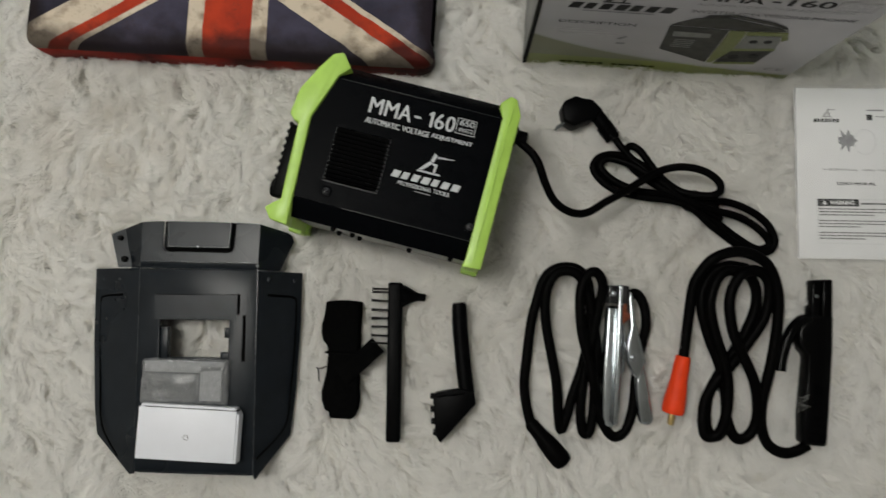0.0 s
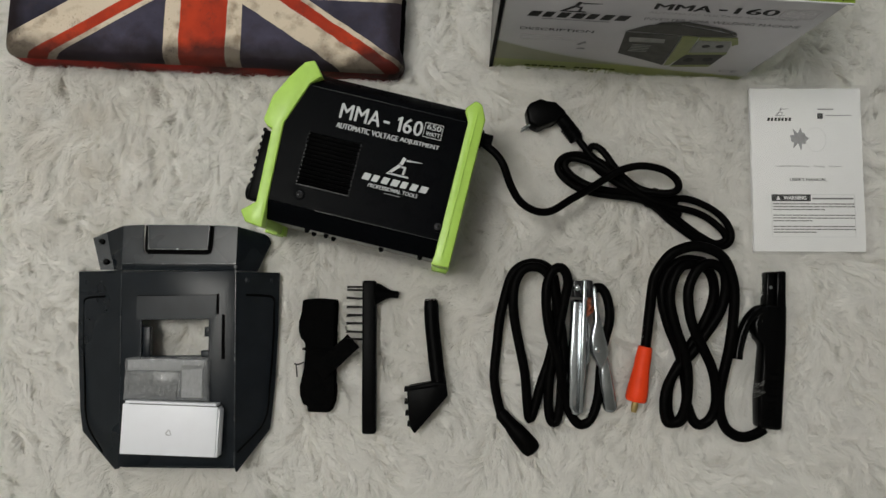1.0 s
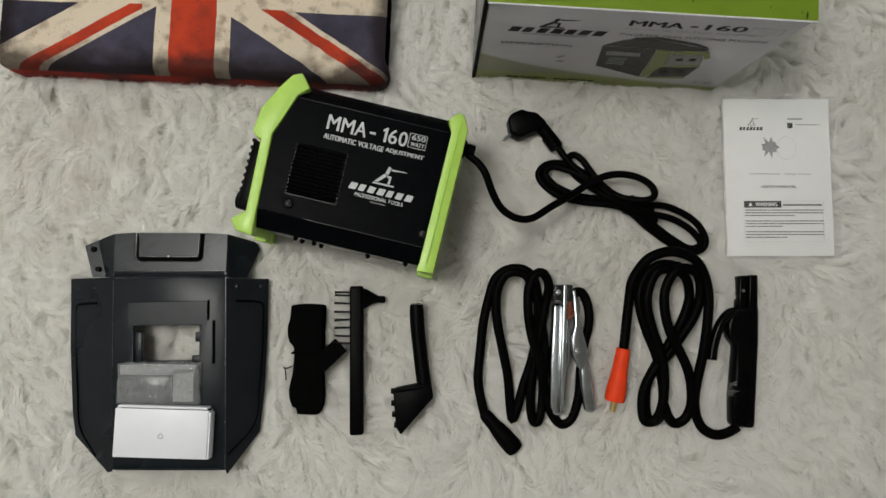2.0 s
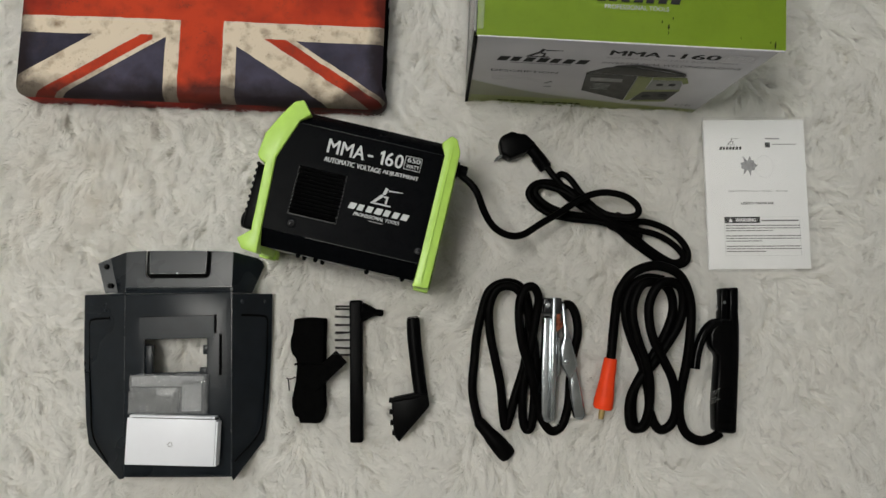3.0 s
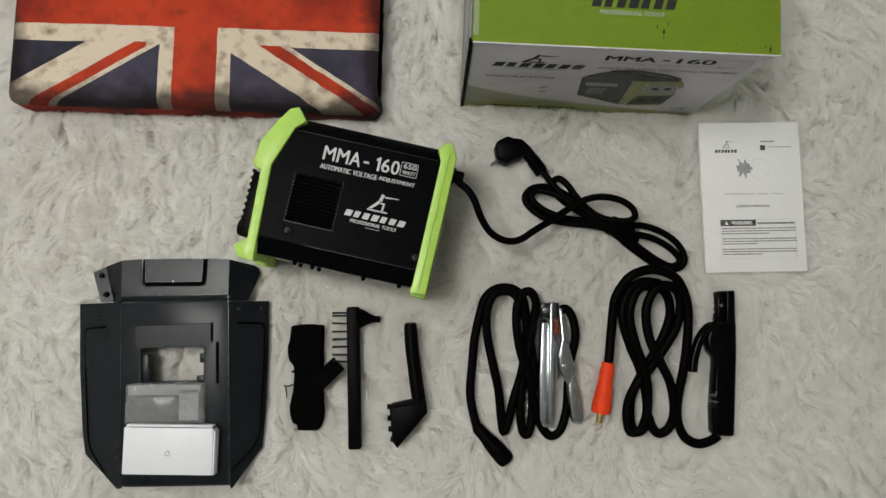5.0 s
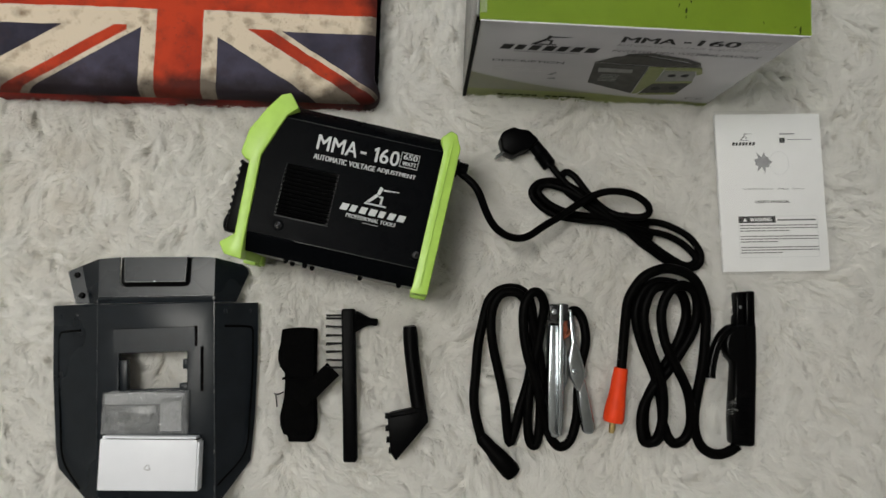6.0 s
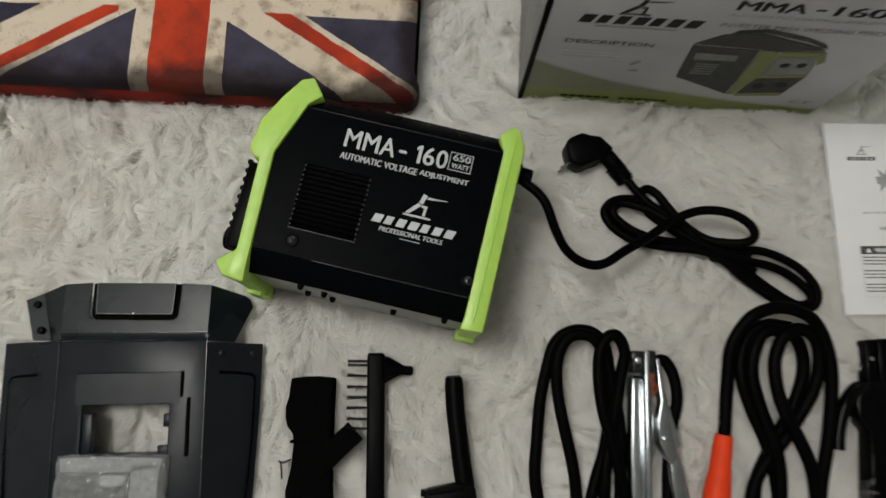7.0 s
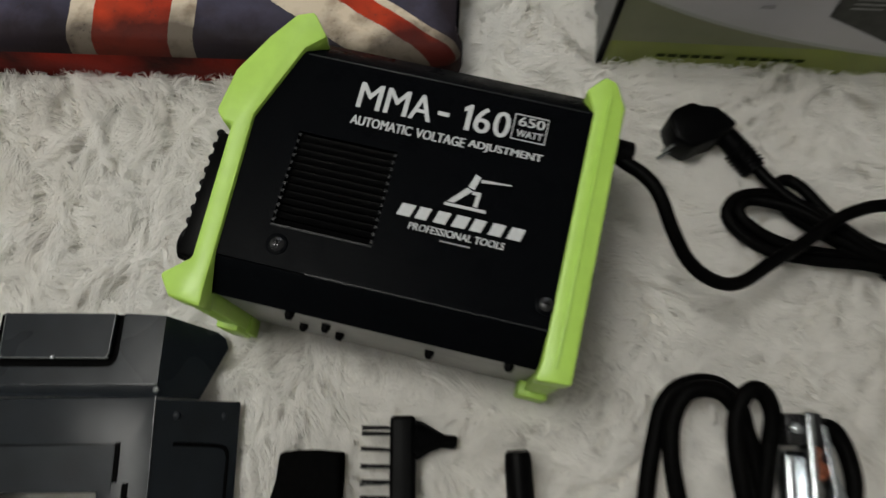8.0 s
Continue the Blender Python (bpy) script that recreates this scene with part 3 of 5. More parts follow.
# ---------- carton ----------
def carton():
    at = pose(0.109, 0.2225, 0, 0, 0, -1.5)
    L, D, H = 0.331, 0.19, 0.244
    c = thing("carton", at, "green and silver printed cardboard carton with scuffed, taped edges", "cardboard box")
    part("front_board", prism([(0.004, 0), (L - 0.009, 0), (L + 0.0015, H), (0.004, H)], 0, 0.003, "y", 0.0006), carton_front_material(), c, "silvery printed board with a green sweep")
    # Solid black strip stands in for shade in the open corner.
    part("corner_shade", box(-0.0008, 0.0036, -0.0012, 0.0030, 0.004, H - 0.003), RUBBER, c, "black strip for the shade in the corner slit")
    part("back_board", box(0, L, D - 0.003, D, 0, H), BOX_GREEN, c)
    part("side_board", box(-0.001, 0.002, 0.0035, D, 0, H - 0.001, 0.0006), PIC_GREY, c)
    part("side_board", prism([(L - 0.012, 0), (L - 0.009, 0), (L + 0.0015, H - 0.001), (L + 0.0025, H - 0.001)], 0.0035, D - 0.0035, "y", 0.0006), BOX_GREEN, c)
    part("inner_board", box(0.010, L - 0.014, 0.004, D - 0.004, 0.001, H - 0.002), BOX_DARK, c)
    bm = bmesh.new()
    nx, ny = 34, 14
    grid = [[bm.verts.new((0.002 + (L + 0.0015) * i / nx, -0.002 + D * j / ny,
                           H + 0.002 + 0.0016 * math.sin(math.pi * i / nx) * math.sin(math.pi * j / ny) + 0.0008 * noise.noise((i * 0.3, j * 0.4, 2)))) for j in range(ny + 1)] for i in range(nx + 1)]
    for i in range(nx):
        for j in range(ny):
            bm.faces.new((grid[i][j], grid[i + 1][j], grid[i + 1][j + 1], grid[i][j + 1]))
    bmesh.ops.solidify(bm, geom=bm.faces[:], thickness=0.0022)
    lid = part("lid", bm, BOX_GREEN, c, "lime green printed lid", 40)
    part("lid_edge", box(0.003, L + 0.0025, -0.0036, -0.0022, H + 0.0004, H + 0.0024), PALE_INK, c, "pale worn board edge")
    part("tape", joined(box(-0.0035, -0.0012, 0.004, D - 0.01, H - 0.06, H - 0.004), box(0.0025, 0.009, 0.004, D - 0.01, H + 0.0042, H + 0.0046)), SLEEVE, c, "shiny clear tape")
    rnd = random.Random(4)
    for x, y, s in ((0.055, 0.055, 0.007), (0.058, 0.061, 0.004), (0.200, 0.022, 0.003), (0.207, 0.016, 0.005), (0.212, 0.026, 0.003), (0.207, 0.010, 0.003), (0.285, 0.008, 0.002), (0.322, 0.002, 0.006), (0.317, 0.005, 0.003)):
        pts = [(x + s * (0.3 + 0.5 * rnd.random()) * math.cos(a * 1.05) * 0.32, y + s * (0.4 + 0.6 * rnd.random()) * math.sin(a * 1.05)) for a in range(6)]
        part("scuff", flat([pts], pose(0, 0, H + 0.0042)), SCUFF, lid)
    m = pose(0, 0, H + 0.0040)
    for bar in word_bars(0.128, 0.221, 0.0420, 0.0530, 7, 0.25):
        part("name_bar", flat([bar], m), INK, lid)
    part("emblem", flat(emblem(0.172, 0.057, 0.03), m), INK, lid)
    lettering("trade_lettering", "PROFESSIONAL TOOLS", 0.138, 0.207, 0.0335, 0.0385, pose(0, 0, H + 0.0044), PRINT_WHITE, lid)
    f = pose(0, -0.0004, 0, 90)
    for bar in word_bars(0.029, 0.137, 0.171, 0.184, 7, 0.3):
        part("name_bar", flat([bar], f), INK, c)
    part("emblem", flat(emblem(0.074, 0.187, 0.028), f), INK, c)
    part("small_print", flat([rect(0.046, 0.118, 0.1655, 0.1668)], f), GREY_INK, c)
    lettering("heading_lettering", "DESCRIPTION", 0.026, 0.108, 0.1335, 0.1405, f, INK, c)
    part("small_mark", flat([[(0.096, 0.098), (0.104, 0.108), (0.106, 0.104), (0.100, 0.097)], [(0.098, 0.084), (0.108, 0.084), (0.107, 0.088), (0.099, 0.087)]], f), GREY_INK, c)
    for sign, a, b in (("MMA", 0.1545, 0.2110), ("160", 0.2350, 0.2775)):
        lettering("model_lettering", sign, a, b, 0.204, 0.218, f, INK, c, double=0.0016)
    part("model_dash", flat([rect(0.2190, 0.2270, 0.2095, 0.2120)], f), INK, c)
    part("rating_border", flat([rect(0.282, 0.319, 0.199, 0.1998), rect(0.282, 0.319, 0.2192, 0.220), rect(0.282, 0.2828, 0.1998, 0.2192), rect(0.3182, 0.319, 0.1998, 0.2192)], f), PALE_INK, c)
    lettering("rating_lettering", "650", 0.286, 0.315, 0.209, 0.217, f, PALE_INK, c)
    lettering("unit_lettering", "WATT", 0.286, 0.315, 0.2015, 0.207, f, PALE_INK, c)
    lettering("slogan_lettering", "AUTOMATIC VOLTAGE ADJUSTMENT", 0.1525, 0.306, 0.192, 0.1985, f, GREY_INK, c)
    lettering("kind_lettering", "INVERTER MMA WELDING MACHINE", 0.1525, 0.315, 0.1765, 0.1835, f, TEXT_INK, c)
    part("small_print", flat([rect(0.028 + 0.001 * (i % 2), 0.075 + 0.01 * (i % 3), 0.118 - 0.006 * i, 0.1192 - 0.006 * i) for i in range(3)], f), PALE_INK, c)
    part("foot_print", flat([rect(0.044 + 0.009 * i, 0.051 + 0.009 * i, 0.017, 0.021) for i in range(13) if i != 6], f), SCUFF, c)
    lettering("mark_lettering", "CE", 0.285, 0.308, 0.033, 0.041, f, GREY_INK, c)
    pic = part("machine_picture", flat([[(0.142, 0.145), (0.162, 0.164), (0.195, 0.170), (0.255, 0.152), (0.263, 0.146), (0.224, 0.141), (0.206, 0.142)],
                                        [(0.142, 0.143), (0.205, 0.140), (0.212, 0.046), (0.149, 0.078)]], f), PIC_DARK, c, "printed picture of the black and green machine")
    part("picture_frame", flat([[(0.206, 0.141), (0.224, 0.140), (0.228, 0.090), (0.219, 0.048), (0.213, 0.046)], [(0.225, 0.140), (0.265, 0.144), (0.273, 0.126), (0.268, 0.120), (0.262, 0.134), (0.226, 0.131)],
                                [(0.227, 0.092), (0.271, 0.100), (0.272, 0.094), (0.226, 0.086)], [(0.221, 0.048), (0.268, 0.057), (0.267, 0.050), (0.222, 0.043)]], pose(0, -0.0008, 0, 90)), PIC_GREEN, pic)
    part("picture_panel", flat([[(0.227, 0.130), (0.262, 0.133), (0.267, 0.119), (0.270, 0.101), (0.228, 0.093)]], pose(0, -0.0009, 0, 90)), PIC_GREY, pic)
    part("picture_panel", flat([[(0.150, 0.130), (0.190, 0.129), (0.192, 0.118), (0.152, 0.117)]], pose(0, -0.0009, 0, 90)), PIC_GREY, pic)
    part("picture_grip", flat([[(0.168, 0.166), (0.196, 0.172), (0.240, 0.160), (0.262, 0.150), (0.258, 0.157), (0.238, 0.167), (0.198, 0.178), (0.172, 0.173)]], pose(0, -0.0007, 0, 90)), PIC_DARK, pic)
    for k in range(5):
        part("picture_slot", flat([rect(0.158, 0.180, 0.108 - 0.005 * k, 0.1098 - 0.005 * k)], pose(0, -0.0009, 0, 90)), PIC_GREY, pic)
    for x, z, r in ((0.240, 0.116, 0.0045), (0.255, 0.118, 0.0045), (0.236, 0.070, 0.0060), (0.257, 0.075, 0.0060)):
        part("picture_dial", flat([[(x + r * math.cos(a * 0.5236), z + r * math.sin(a * 0.5236)) for a in range(12)]], pose(0, -0.0013, 0, 90)), INK, pic)
    part("picture_face", flat([[(0.222, 0.049), (0.268, 0.058), (0.271, 0.093), (0.226, 0.085)]], pose(0, -0.0007, 0, 90)), PIC_DARK, pic)


# ---------- flag box ----------
def flag_box():
    hw, hh, t = 0.2512, 0.1385, 0.052
    bm = bmesh.new()
    nx, ny = 72, 46

    def edge(d):
        d = min(max(d, 0), 0.014) / 0.014
        return math.sqrt(max(0, 1 - (1 - d) ** 2))

    def corner(x, y):
        # distance inside a rectangle with rounded corners
        r = 0.016
        qx, qy = abs(x) - (hw - r), abs(y) - (hh - r)
        if qx > 0 and qy > 0:
            return r - math.hypot(qx, qy)
        return r - max(qx, qy)

    rows = []
    for i in range(nx + 1):
        row = []
        for j in range(ny + 1):
            a, b = 2 * i / nx - 1, 2 * j / ny - 1
            x, y = hw * math.copysign(abs(a) ** 0.82, a), hh * math.copysign(abs(b) ** 0.82, b)
            d = corner(x, y)
            if d < 0:
                qx, qy = abs(x) - (hw - 0.016), abs(y) - (hh - 0.016)
                s = 0.016 / math.hypot(qx, qy)
                x, y, d = math.copysign(hw - 0.016 + qx * s, x), math.copysign(hh - 0.016 + qy * s, y), 0
            z = t - 0.012 + 0.012 * edge(d) + 0.0025 * math.cos(math.pi * a / 2) * math.cos(math.pi * b / 2) + 0.0014 * noise.noise((x * 14, y * 14, 0)) * edge(d)
            row.append(bm.verts.new((x, y, z)))
        rows.append(row)
    for i in range(nx):
        for j in range(ny):
            bm.faces.new((rows[i][j], rows[i + 1][j], rows[i + 1][j + 1], rows[i][j + 1]))
    rim = [e for e in bm.edges if e.is_boundary]
    for z in (0.016, 0.012, 0.0):
        got = bmesh.ops.extrude_edge_only(bm, edges=rim)["geom"]
        for v in (g for g in got if isinstance(g, bmesh.types.BMVert)):
            v.co.z = z
            if z == 0.012:
                v.co.x *= 0.996
                v.co.y *= 0.994
        rim = [g for g in got if isinstance(g, bmesh.types.BMEdge) and g.is_boundary]
    c = thing("flag_box", pose(-0.2500, 0.3375, 0, 0, 0, -0.7), "flat padded box printed with a worn British flag", "storage box")
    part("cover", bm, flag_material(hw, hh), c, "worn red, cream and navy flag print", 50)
    part("base", prism([(-hw + 0.012, -hh + 0.004), (hw - 0.012, -hh + 0.004), (hw - 0.004, -hh + 0.012), (hw - 0.004, hh - 0.012), (hw - 0.012, hh - 0.004), (-hw + 0.012, hh - 0.004), (-hw + 0.004, hh - 0.012), (-hw + 0.004, -hh + 0.012)], -0.001, 0.012), RUBBER, c)


# ---------- welding shield ----------
SHIELD_AT = pose(-0.2630, -0.0600, 0, 0, 0, 2.6)


def sheet(polys, thick=0.0022):
    """Bent sheet: polygons of 3D corners, sharing edges, given a thickness."""
    bm = bmesh.new()
    seen = {}
    for p in polys:
        vs = []
        for q in p:
            key = tuple(round(c, 4) for c in q)
            if key not in seen:
                seen[key] = bm.verts.new(q)
            vs.append(seen[key])
        bm.faces.new(vs)
    bmesh.ops.recalc_face_normals(bm, faces=bm.faces)
    if sum(f.normal.z for f in bm.faces) < 0:
        bmesh.ops.reverse_faces(bm, faces=bm.faces)
    bmesh.ops.solidify(bm, geom=bm.faces[:], thickness=thick)
    return bm


def welding_shield():
    s = thing("welding_shield", SHIELD_AT, "unassembled black plastic welding face shield lying open on the rug", "face shield")
    hz = 0.050
    xl, xr, wl, wr = -0.0693, 0.0698, -0.0433, 0.0374
    wt, wb = -0.059, -0.1067
    tl, tr, bl, br = (xl, 0.0, hz), (xr, 0.0, hz), (-0.0683, -0.234, hz - 0.004), (0.0693, -0.237, hz - 0.004)
    a, b, c, d = (wl, wt, hz), (wr, wt, hz), (wr, wb, hz), (wl, wb, hz)
    shell = sheet([[tl, tr, b, a], [tr, br, c, b], [br, bl, d, c], [bl, tl, a, d]])
    part("shell", soften(shell, 0.0012, 2, 40), SHIELD, s, "smooth dark moulded front panel")
    left = [(-0.137, 0.0015, 0.020), (-0.1365, -0.08, 0.019), (-0.1325, -0.168, 0.017), (-0.1295, -0.197, 0.015), (-0.0775, -0.2385, 0.038)]
    right = [(0.1140, -0.002, 0.012), (0.1125, -0.07, 0.010), (0.1085, -0.143, 0.009), (0.1030, -0.197, 0.010), (0.0705, -0.2425, 0.040)]
    for pts in (left, right):
        x0 = xl - 0.0005 if pts is left else xr + 0.0005
        inner = [(x0, max(y, -0.236), hz - 0.0005 + 0.004 * y / 0.236) for x, y, z in pts]
        bm = sheet([[inner[n], pts[n], pts[n + 1], inner[n + 1]] for n in range(4)], 0.002)
        wing = part("wing", bm, SHIELD, s, smooth=50)
        sx = -1 if pts is left else 1

        def on(x, y, lift=0.0):
            """A point on the wing's outer face."""
            a0 = abs(xl if sx < 0 else xr)
            a1, z1 = (0.135, 0.020) if sx < 0 else (0.1125, 0.0115)
            f = (abs(x) - a0) / (a1 - a0)
            return (x, y, hz - 0.0005 + (z1 - hz) * f + 0.014 * y * f + lift)

        e = 0.128 if sx < 0 else 0.108
        part("moulded_rib", tube([on(sx * (e - 0.034 + 0.006 * (sx > 0)), -0.030, 0.0005), on(sx * (e - 0.010), -0.031, 0.0005), on(sx * (e - 0.002), -0.033, 0.0005), on(sx * e, -0.038, 0.0005)], 0.0014, 8, 4), DEEP, wing)
        part("moulded_rib", tube([on(sx * e, -0.038, 0.0003), on(sx * (e - 0.001), -0.09, 0.0003), on(sx * (e - 0.004), -0.14, 0.0003), on(sx * (e - 0.009), -0.185, 0.0003), on(sx * (e - 0.035), -0.218, 0.0003)], 0.0011, 8, 5), DEEP, wing)
        for k in (0, 1):
            part("stud", lathe([(0.003, -0.002), (0.003, 0.0008), (0.0015, 0.0015)], 12, pose(*on(sx * (e - 0.004 - 0.024 * k), -0.012))), SHIELD, wing)
    # brow flap
    f0, f1 = 0.0505, 0.0470
    def level(x, y, drop=0.0):
        """A point on the flap's plane, or below it."""
        return (x, y, f0 + (f1 - f0) * (y - 0.002) / 0.054 - drop)

    def curved(points, reach, turns=4):
        """A line whose inner corners are rounded off."""
        out = [points[0]]
        for p, q, r in zip(points, points[1:], points[2:]):
            a, b, c = Vector(p), Vector(q), Vector(r)
            a, c = b + (a - b).normalized() * reach, b + (c - b).normalized() * reach
            out += [tuple(a * (1 - k) ** 2 + b * 2 * k * (1 - k) + c * k * k) for k in (n / turns for n in range(turns + 1))]
        return out + [points[-1]]

    groove = curved([(-0.0445, 0.0572), (-0.0445, 0.0210), (0.0410, 0.0190), (0.0425, 0.0555)], 0.0085)
    pad = curved([(-0.0390, 0.0570), (-0.0380, 0.0270), (0.0345, 0.0255), (0.0360, 0.0555)], 0.0045)
    face = [level(x, y) for x, y in groove]
    half = len(face) // 2
    brow = [[(xl, 0.0105, level(0, 0.0105)[2]), (-0.070, 0.0560, f1)] + face[:half], face[half - 1:] + [(0.0705, 0.0535, level(0, 0.0535)[2]), (xr, 0.0085, level(0, 0.0085)[2])],
            [(xl, 0.0105, level(0, 0.0105)[2]), face[half - 1], (xr, 0.0085, level(0, 0.0085)[2])],
            [(xl, 0.0105, level(0, 0.0105)[2]), (xr, 0.0085, level(0, 0.0085)[2]), (xr, 0.0045, f0 - 0.0006), (xl, 0.0065, f0 - 0.0006)],
            [(xl, 0.0065, f0 - 0.0006), (xr, 0.0045, f0 - 0.0006), (xr, 0.000, f0 - 0.0022), (xl, 0.002, f0 - 0.0022)],
            [(xl, 0.002, f0 - 0.0022), (-0.0850, 0.0025, 0.037), (-0.0970, 0.0495, 0.033), (-0.070, 0.0560, f1), (xl, 0.0105, level(0, 0.0105)[2])],
            [(-0.0850, 0.0025, 0.037), (-0.1010, 0.003, 0.0385), (-0.1130, 0.0426, 0.0345), (-0.0970, 0.0495, 0.033)],
            [(xr, 0.000, f0 - 0.0022), (xr, 0.0085, level(0, 0.0085)[2]), (0.0705, 0.0535, level(0, 0.0535)[2]), (0.0960, 0.0465, 0.016), (0.1005, 0.0425, 0.012), (0.1025, 0.0357, 0.011), (0.0890, -0.0007, 0.024)]]
    brow = part("brow_flap", sheet(brow, 0.002), SHIELD, s, "glossy bent brow flap", 20)
    # Groove floor is near black: the recess shade is put into its colour.
    part("recess", sheet([[level(x, y, 0.005) for x, y in groove]], 0.0015), DEEP, brow, "moulded groove with its shade painted black")
    part("raised_pad", sheet([[level(x, y) for x, y in pad]], 0.005), SHIELD, brow)
    # Stress-whitened rim, its bevel highlight painted in with the same grey.
    part("pad_rim", tube([level(x, y, 0.0002) for x, y in pad], 0.0005, 6, 3), STRESS_GLINT, brow, "stress-whitened edge with painted highlight")
    for x, y, z in ((-0.1015, 0.0380, 0.0335), (-0.0940, 0.0127, 0.0370)):
        part("rivet", lathe([(0.0036, -0.003), (0.0036, 0.003), (0.0028, 0.0045), (0.0008, 0.0048)], 14, pose(x, y, z, 0, 4, 0)), RUBBER, brow)
    part("sprue", lathe([(0.001, 0), (0.001, 0.0016), (0.0004, 0.002)], 8, pose(*level(-0.002, 0.0265))), CARD, brow)
    # window bezel
    part("bezel_line", box(-0.050, 0.0465, -0.0300, -0.0293, hz - 0.0006, hz + 0.0003), DEEP, s)
    part("window_bezel", box(-0.050, 0.0465, wt + 0.0005, -0.0304, hz - 0.001, hz + 0.0003), SHIELD, s)
    part("bezel_slot", joined(box(0.0468, 0.0500, -0.053, -0.0285, hz - 0.0004, hz + 0.0006), box(0.0536, 0.0572, wb, -0.0535, hz - 0.0004, hz + 0.0006)), DEEP, s)
    for x0, x1, y0, y1 in ((wl - 0.001, wl + 0.009, wb, wt - 0.008), (wr - 0.006, wr + 0.001, -0.080, -0.068), (wr - 0.010, wr + 0.001, wb - 0.001, wb + 0.010), (wl, wr, wb - 0.001, wb + 0.004)):
        part("lens_clip", box(x0, x1, y0, y1, hz - 0.012, hz - 0.003, 0.001), SHIELD, s)
    # Pale tubes paint the highlights along the side folds and brow crease.
    folds = [tube([(xr, 0.0, hz + 0.0002), (xr - 0.0002, -0.12, hz - 0.0018), (xr - 0.0005, -0.234, hz - 0.0038)], 0.0008, 6, 4), tube([(xl, 0.0, hz + 0.0002), (xl + 0.0004, -0.12, hz - 0.0018), (xl + 0.001, -0.232, hz - 0.0038)], 0.0006, 6, 4)]
    for crease in folds:
        part("crease", crease, SHEEN, s, "pale painted highlight along the fold")
    part("crease", tube([(xl, 0.0095, level(0, 0.0095)[2] + 0.0002), (0.0, 0.0085, level(0, 0.0085)[2] + 0.0003), (xr, 0.0078, level(0, 0.0078)[2] + 0.0002)], 0.0006, 6, 4), SHEEN, brow)
    # Pale dot paints the bright highlight on the stressed corner.
    part("corner_glint", lathe([(0.0022, -0.001), (0.0020, 0.0004), (0.0008, 0.0009)], 10, pose(xr - 0.0005, 0.0042, f0)), STRESS_GLINT, brow)
    part("chin_rib", tube([(-0.062, -0.232, hz + 0.0), (0.0, -0.2335, hz + 0.0), (0.064, -0.2345, hz + 0.0)], 0.0013, 8, 4), SHIELD, s)


def lens_packet():
    p = thing("lens_packet", pose(-0.2670, -0.1903, 0.0512, 0, 0, 1.7), "small dark glass lens wrapped in clear bubble wrap", "packet")
    part("lens", box(-0.044, 0.016, -0.022, 0.009, 0.0022, 0.0072, 0.0006), LENS, p, "dark glass lens")
    part("paper_slip", box(0.0185, 0.043, -0.021, 0.018, 0.0026, 0.0058), PALE_INK, p)
    part("film_fold", prism([(-0.046, 0.011), (0.015, 0.0105), (0.044, 0.014), (0.046, 0.023), (-0.012, 0.0245), (-0.047, 0.023)], 0.0020, 0.0058, "z", 0.0008), PALE_INK, p, "pale folded layers of film")
    bm = bmesh.new()
    nx, ny = 120, 62
    g = []
    for i in range(nx + 1):
        row = []
        for j in range(ny + 1):
            x, y = -0.051 + 0.102 * i / nx, -0.026 + 0.052 * j / ny
            q = (round(x / 0.0085 - (0.5 if round(y / 0.0075) % 2 else 0)) + (0.5 if round(y / 0.0075) % 2 else 0)) * 0.0085
            d = math.hypot(x - q, y - round(y / 0.0075) * 0.0075)
            bub = math.sqrt(max(0, 1 - (d / 0.0037) ** 2)) * 0.0026
            fall = min(1, min(0.051 - abs(x), 0.026 - abs(y)) / 0.007)
            z = 0.001 + (0.0078 + 0.45 * bub) * max(0.0, fall) ** 0.5 + 0.0022 * noise.noise((x * 130, y * 130, 1)) + 0.0022 * abs(noise.noise((x * 260, y * 210, 7))) + 0.0011 * noise.noise((x * 480, y * 430, 4)) + 0.0005 * noise.noise((x * 900, y * 900, 6))
            row.append(bm.verts.new((x + 0.0015 * noise.noise((y * 90, x * 20, 3)), y + 0.0013 * noise.noise((x * 80, y * 20, 9)), max(0.0004, z))))
        g.append(row)
    for i in range(nx):
        for j in range(ny):
            bm.faces.new((g[i][j], g[i + 1][j], g[i + 1][j + 1], g[i][j + 1]))
    part("bubble_wrap", bm, WRAP, p, "crinkled clear bubble wrap")


def white_box():
    b = thing("white_box", pose(-0.2555, -0.2472, 0.0490, 0, 0, -0.1), "small plain white cardboard box lying on the shield", "box")
    part("carton_body", box(-0.057, 0.055, -0.0295, 0.0285, 0, 0.0175, 0.0007), CARD, b)
    part("end_flap", joined(box(0.0554, 0.0575, -0.0295, 0.0255, 0.001, 0.0172, 0.0005)), CARD, b)
    part("tuck_flap", box(-0.055, 0.053, 0.0288, 0.0318, 0.002, 0.0160, 0.0006), CARD, b)
    # Thin black sheet paints the shade behind the tuck flap.
    part("flap_shade", box(-0.05, 0.0555, 0.0284, 0.0289, 0.004, 0.0172), RUBBER, b)
    ring = []
    for k in range(3):
        a0 = math.radians(90 + 120 * k)
        p0, p1 = (0.0042 * math.cos(a0), 0.0042 * math.sin(a0)), (0.0042 * math.cos(a0 + 1.75), 0.0042 * math.sin(a0 + 1.75))
        q0, q1 = (p0[0] * 0.66, p0[1] * 0.66), (p1[0] * 0.66, p1[1] * 0.66)
        ring.append([p0, p1, q1, q0])
    part("recycling_mark", flat(ring, pose(-0.001, -0.0035, 0.0176)), GREY_INK, b)


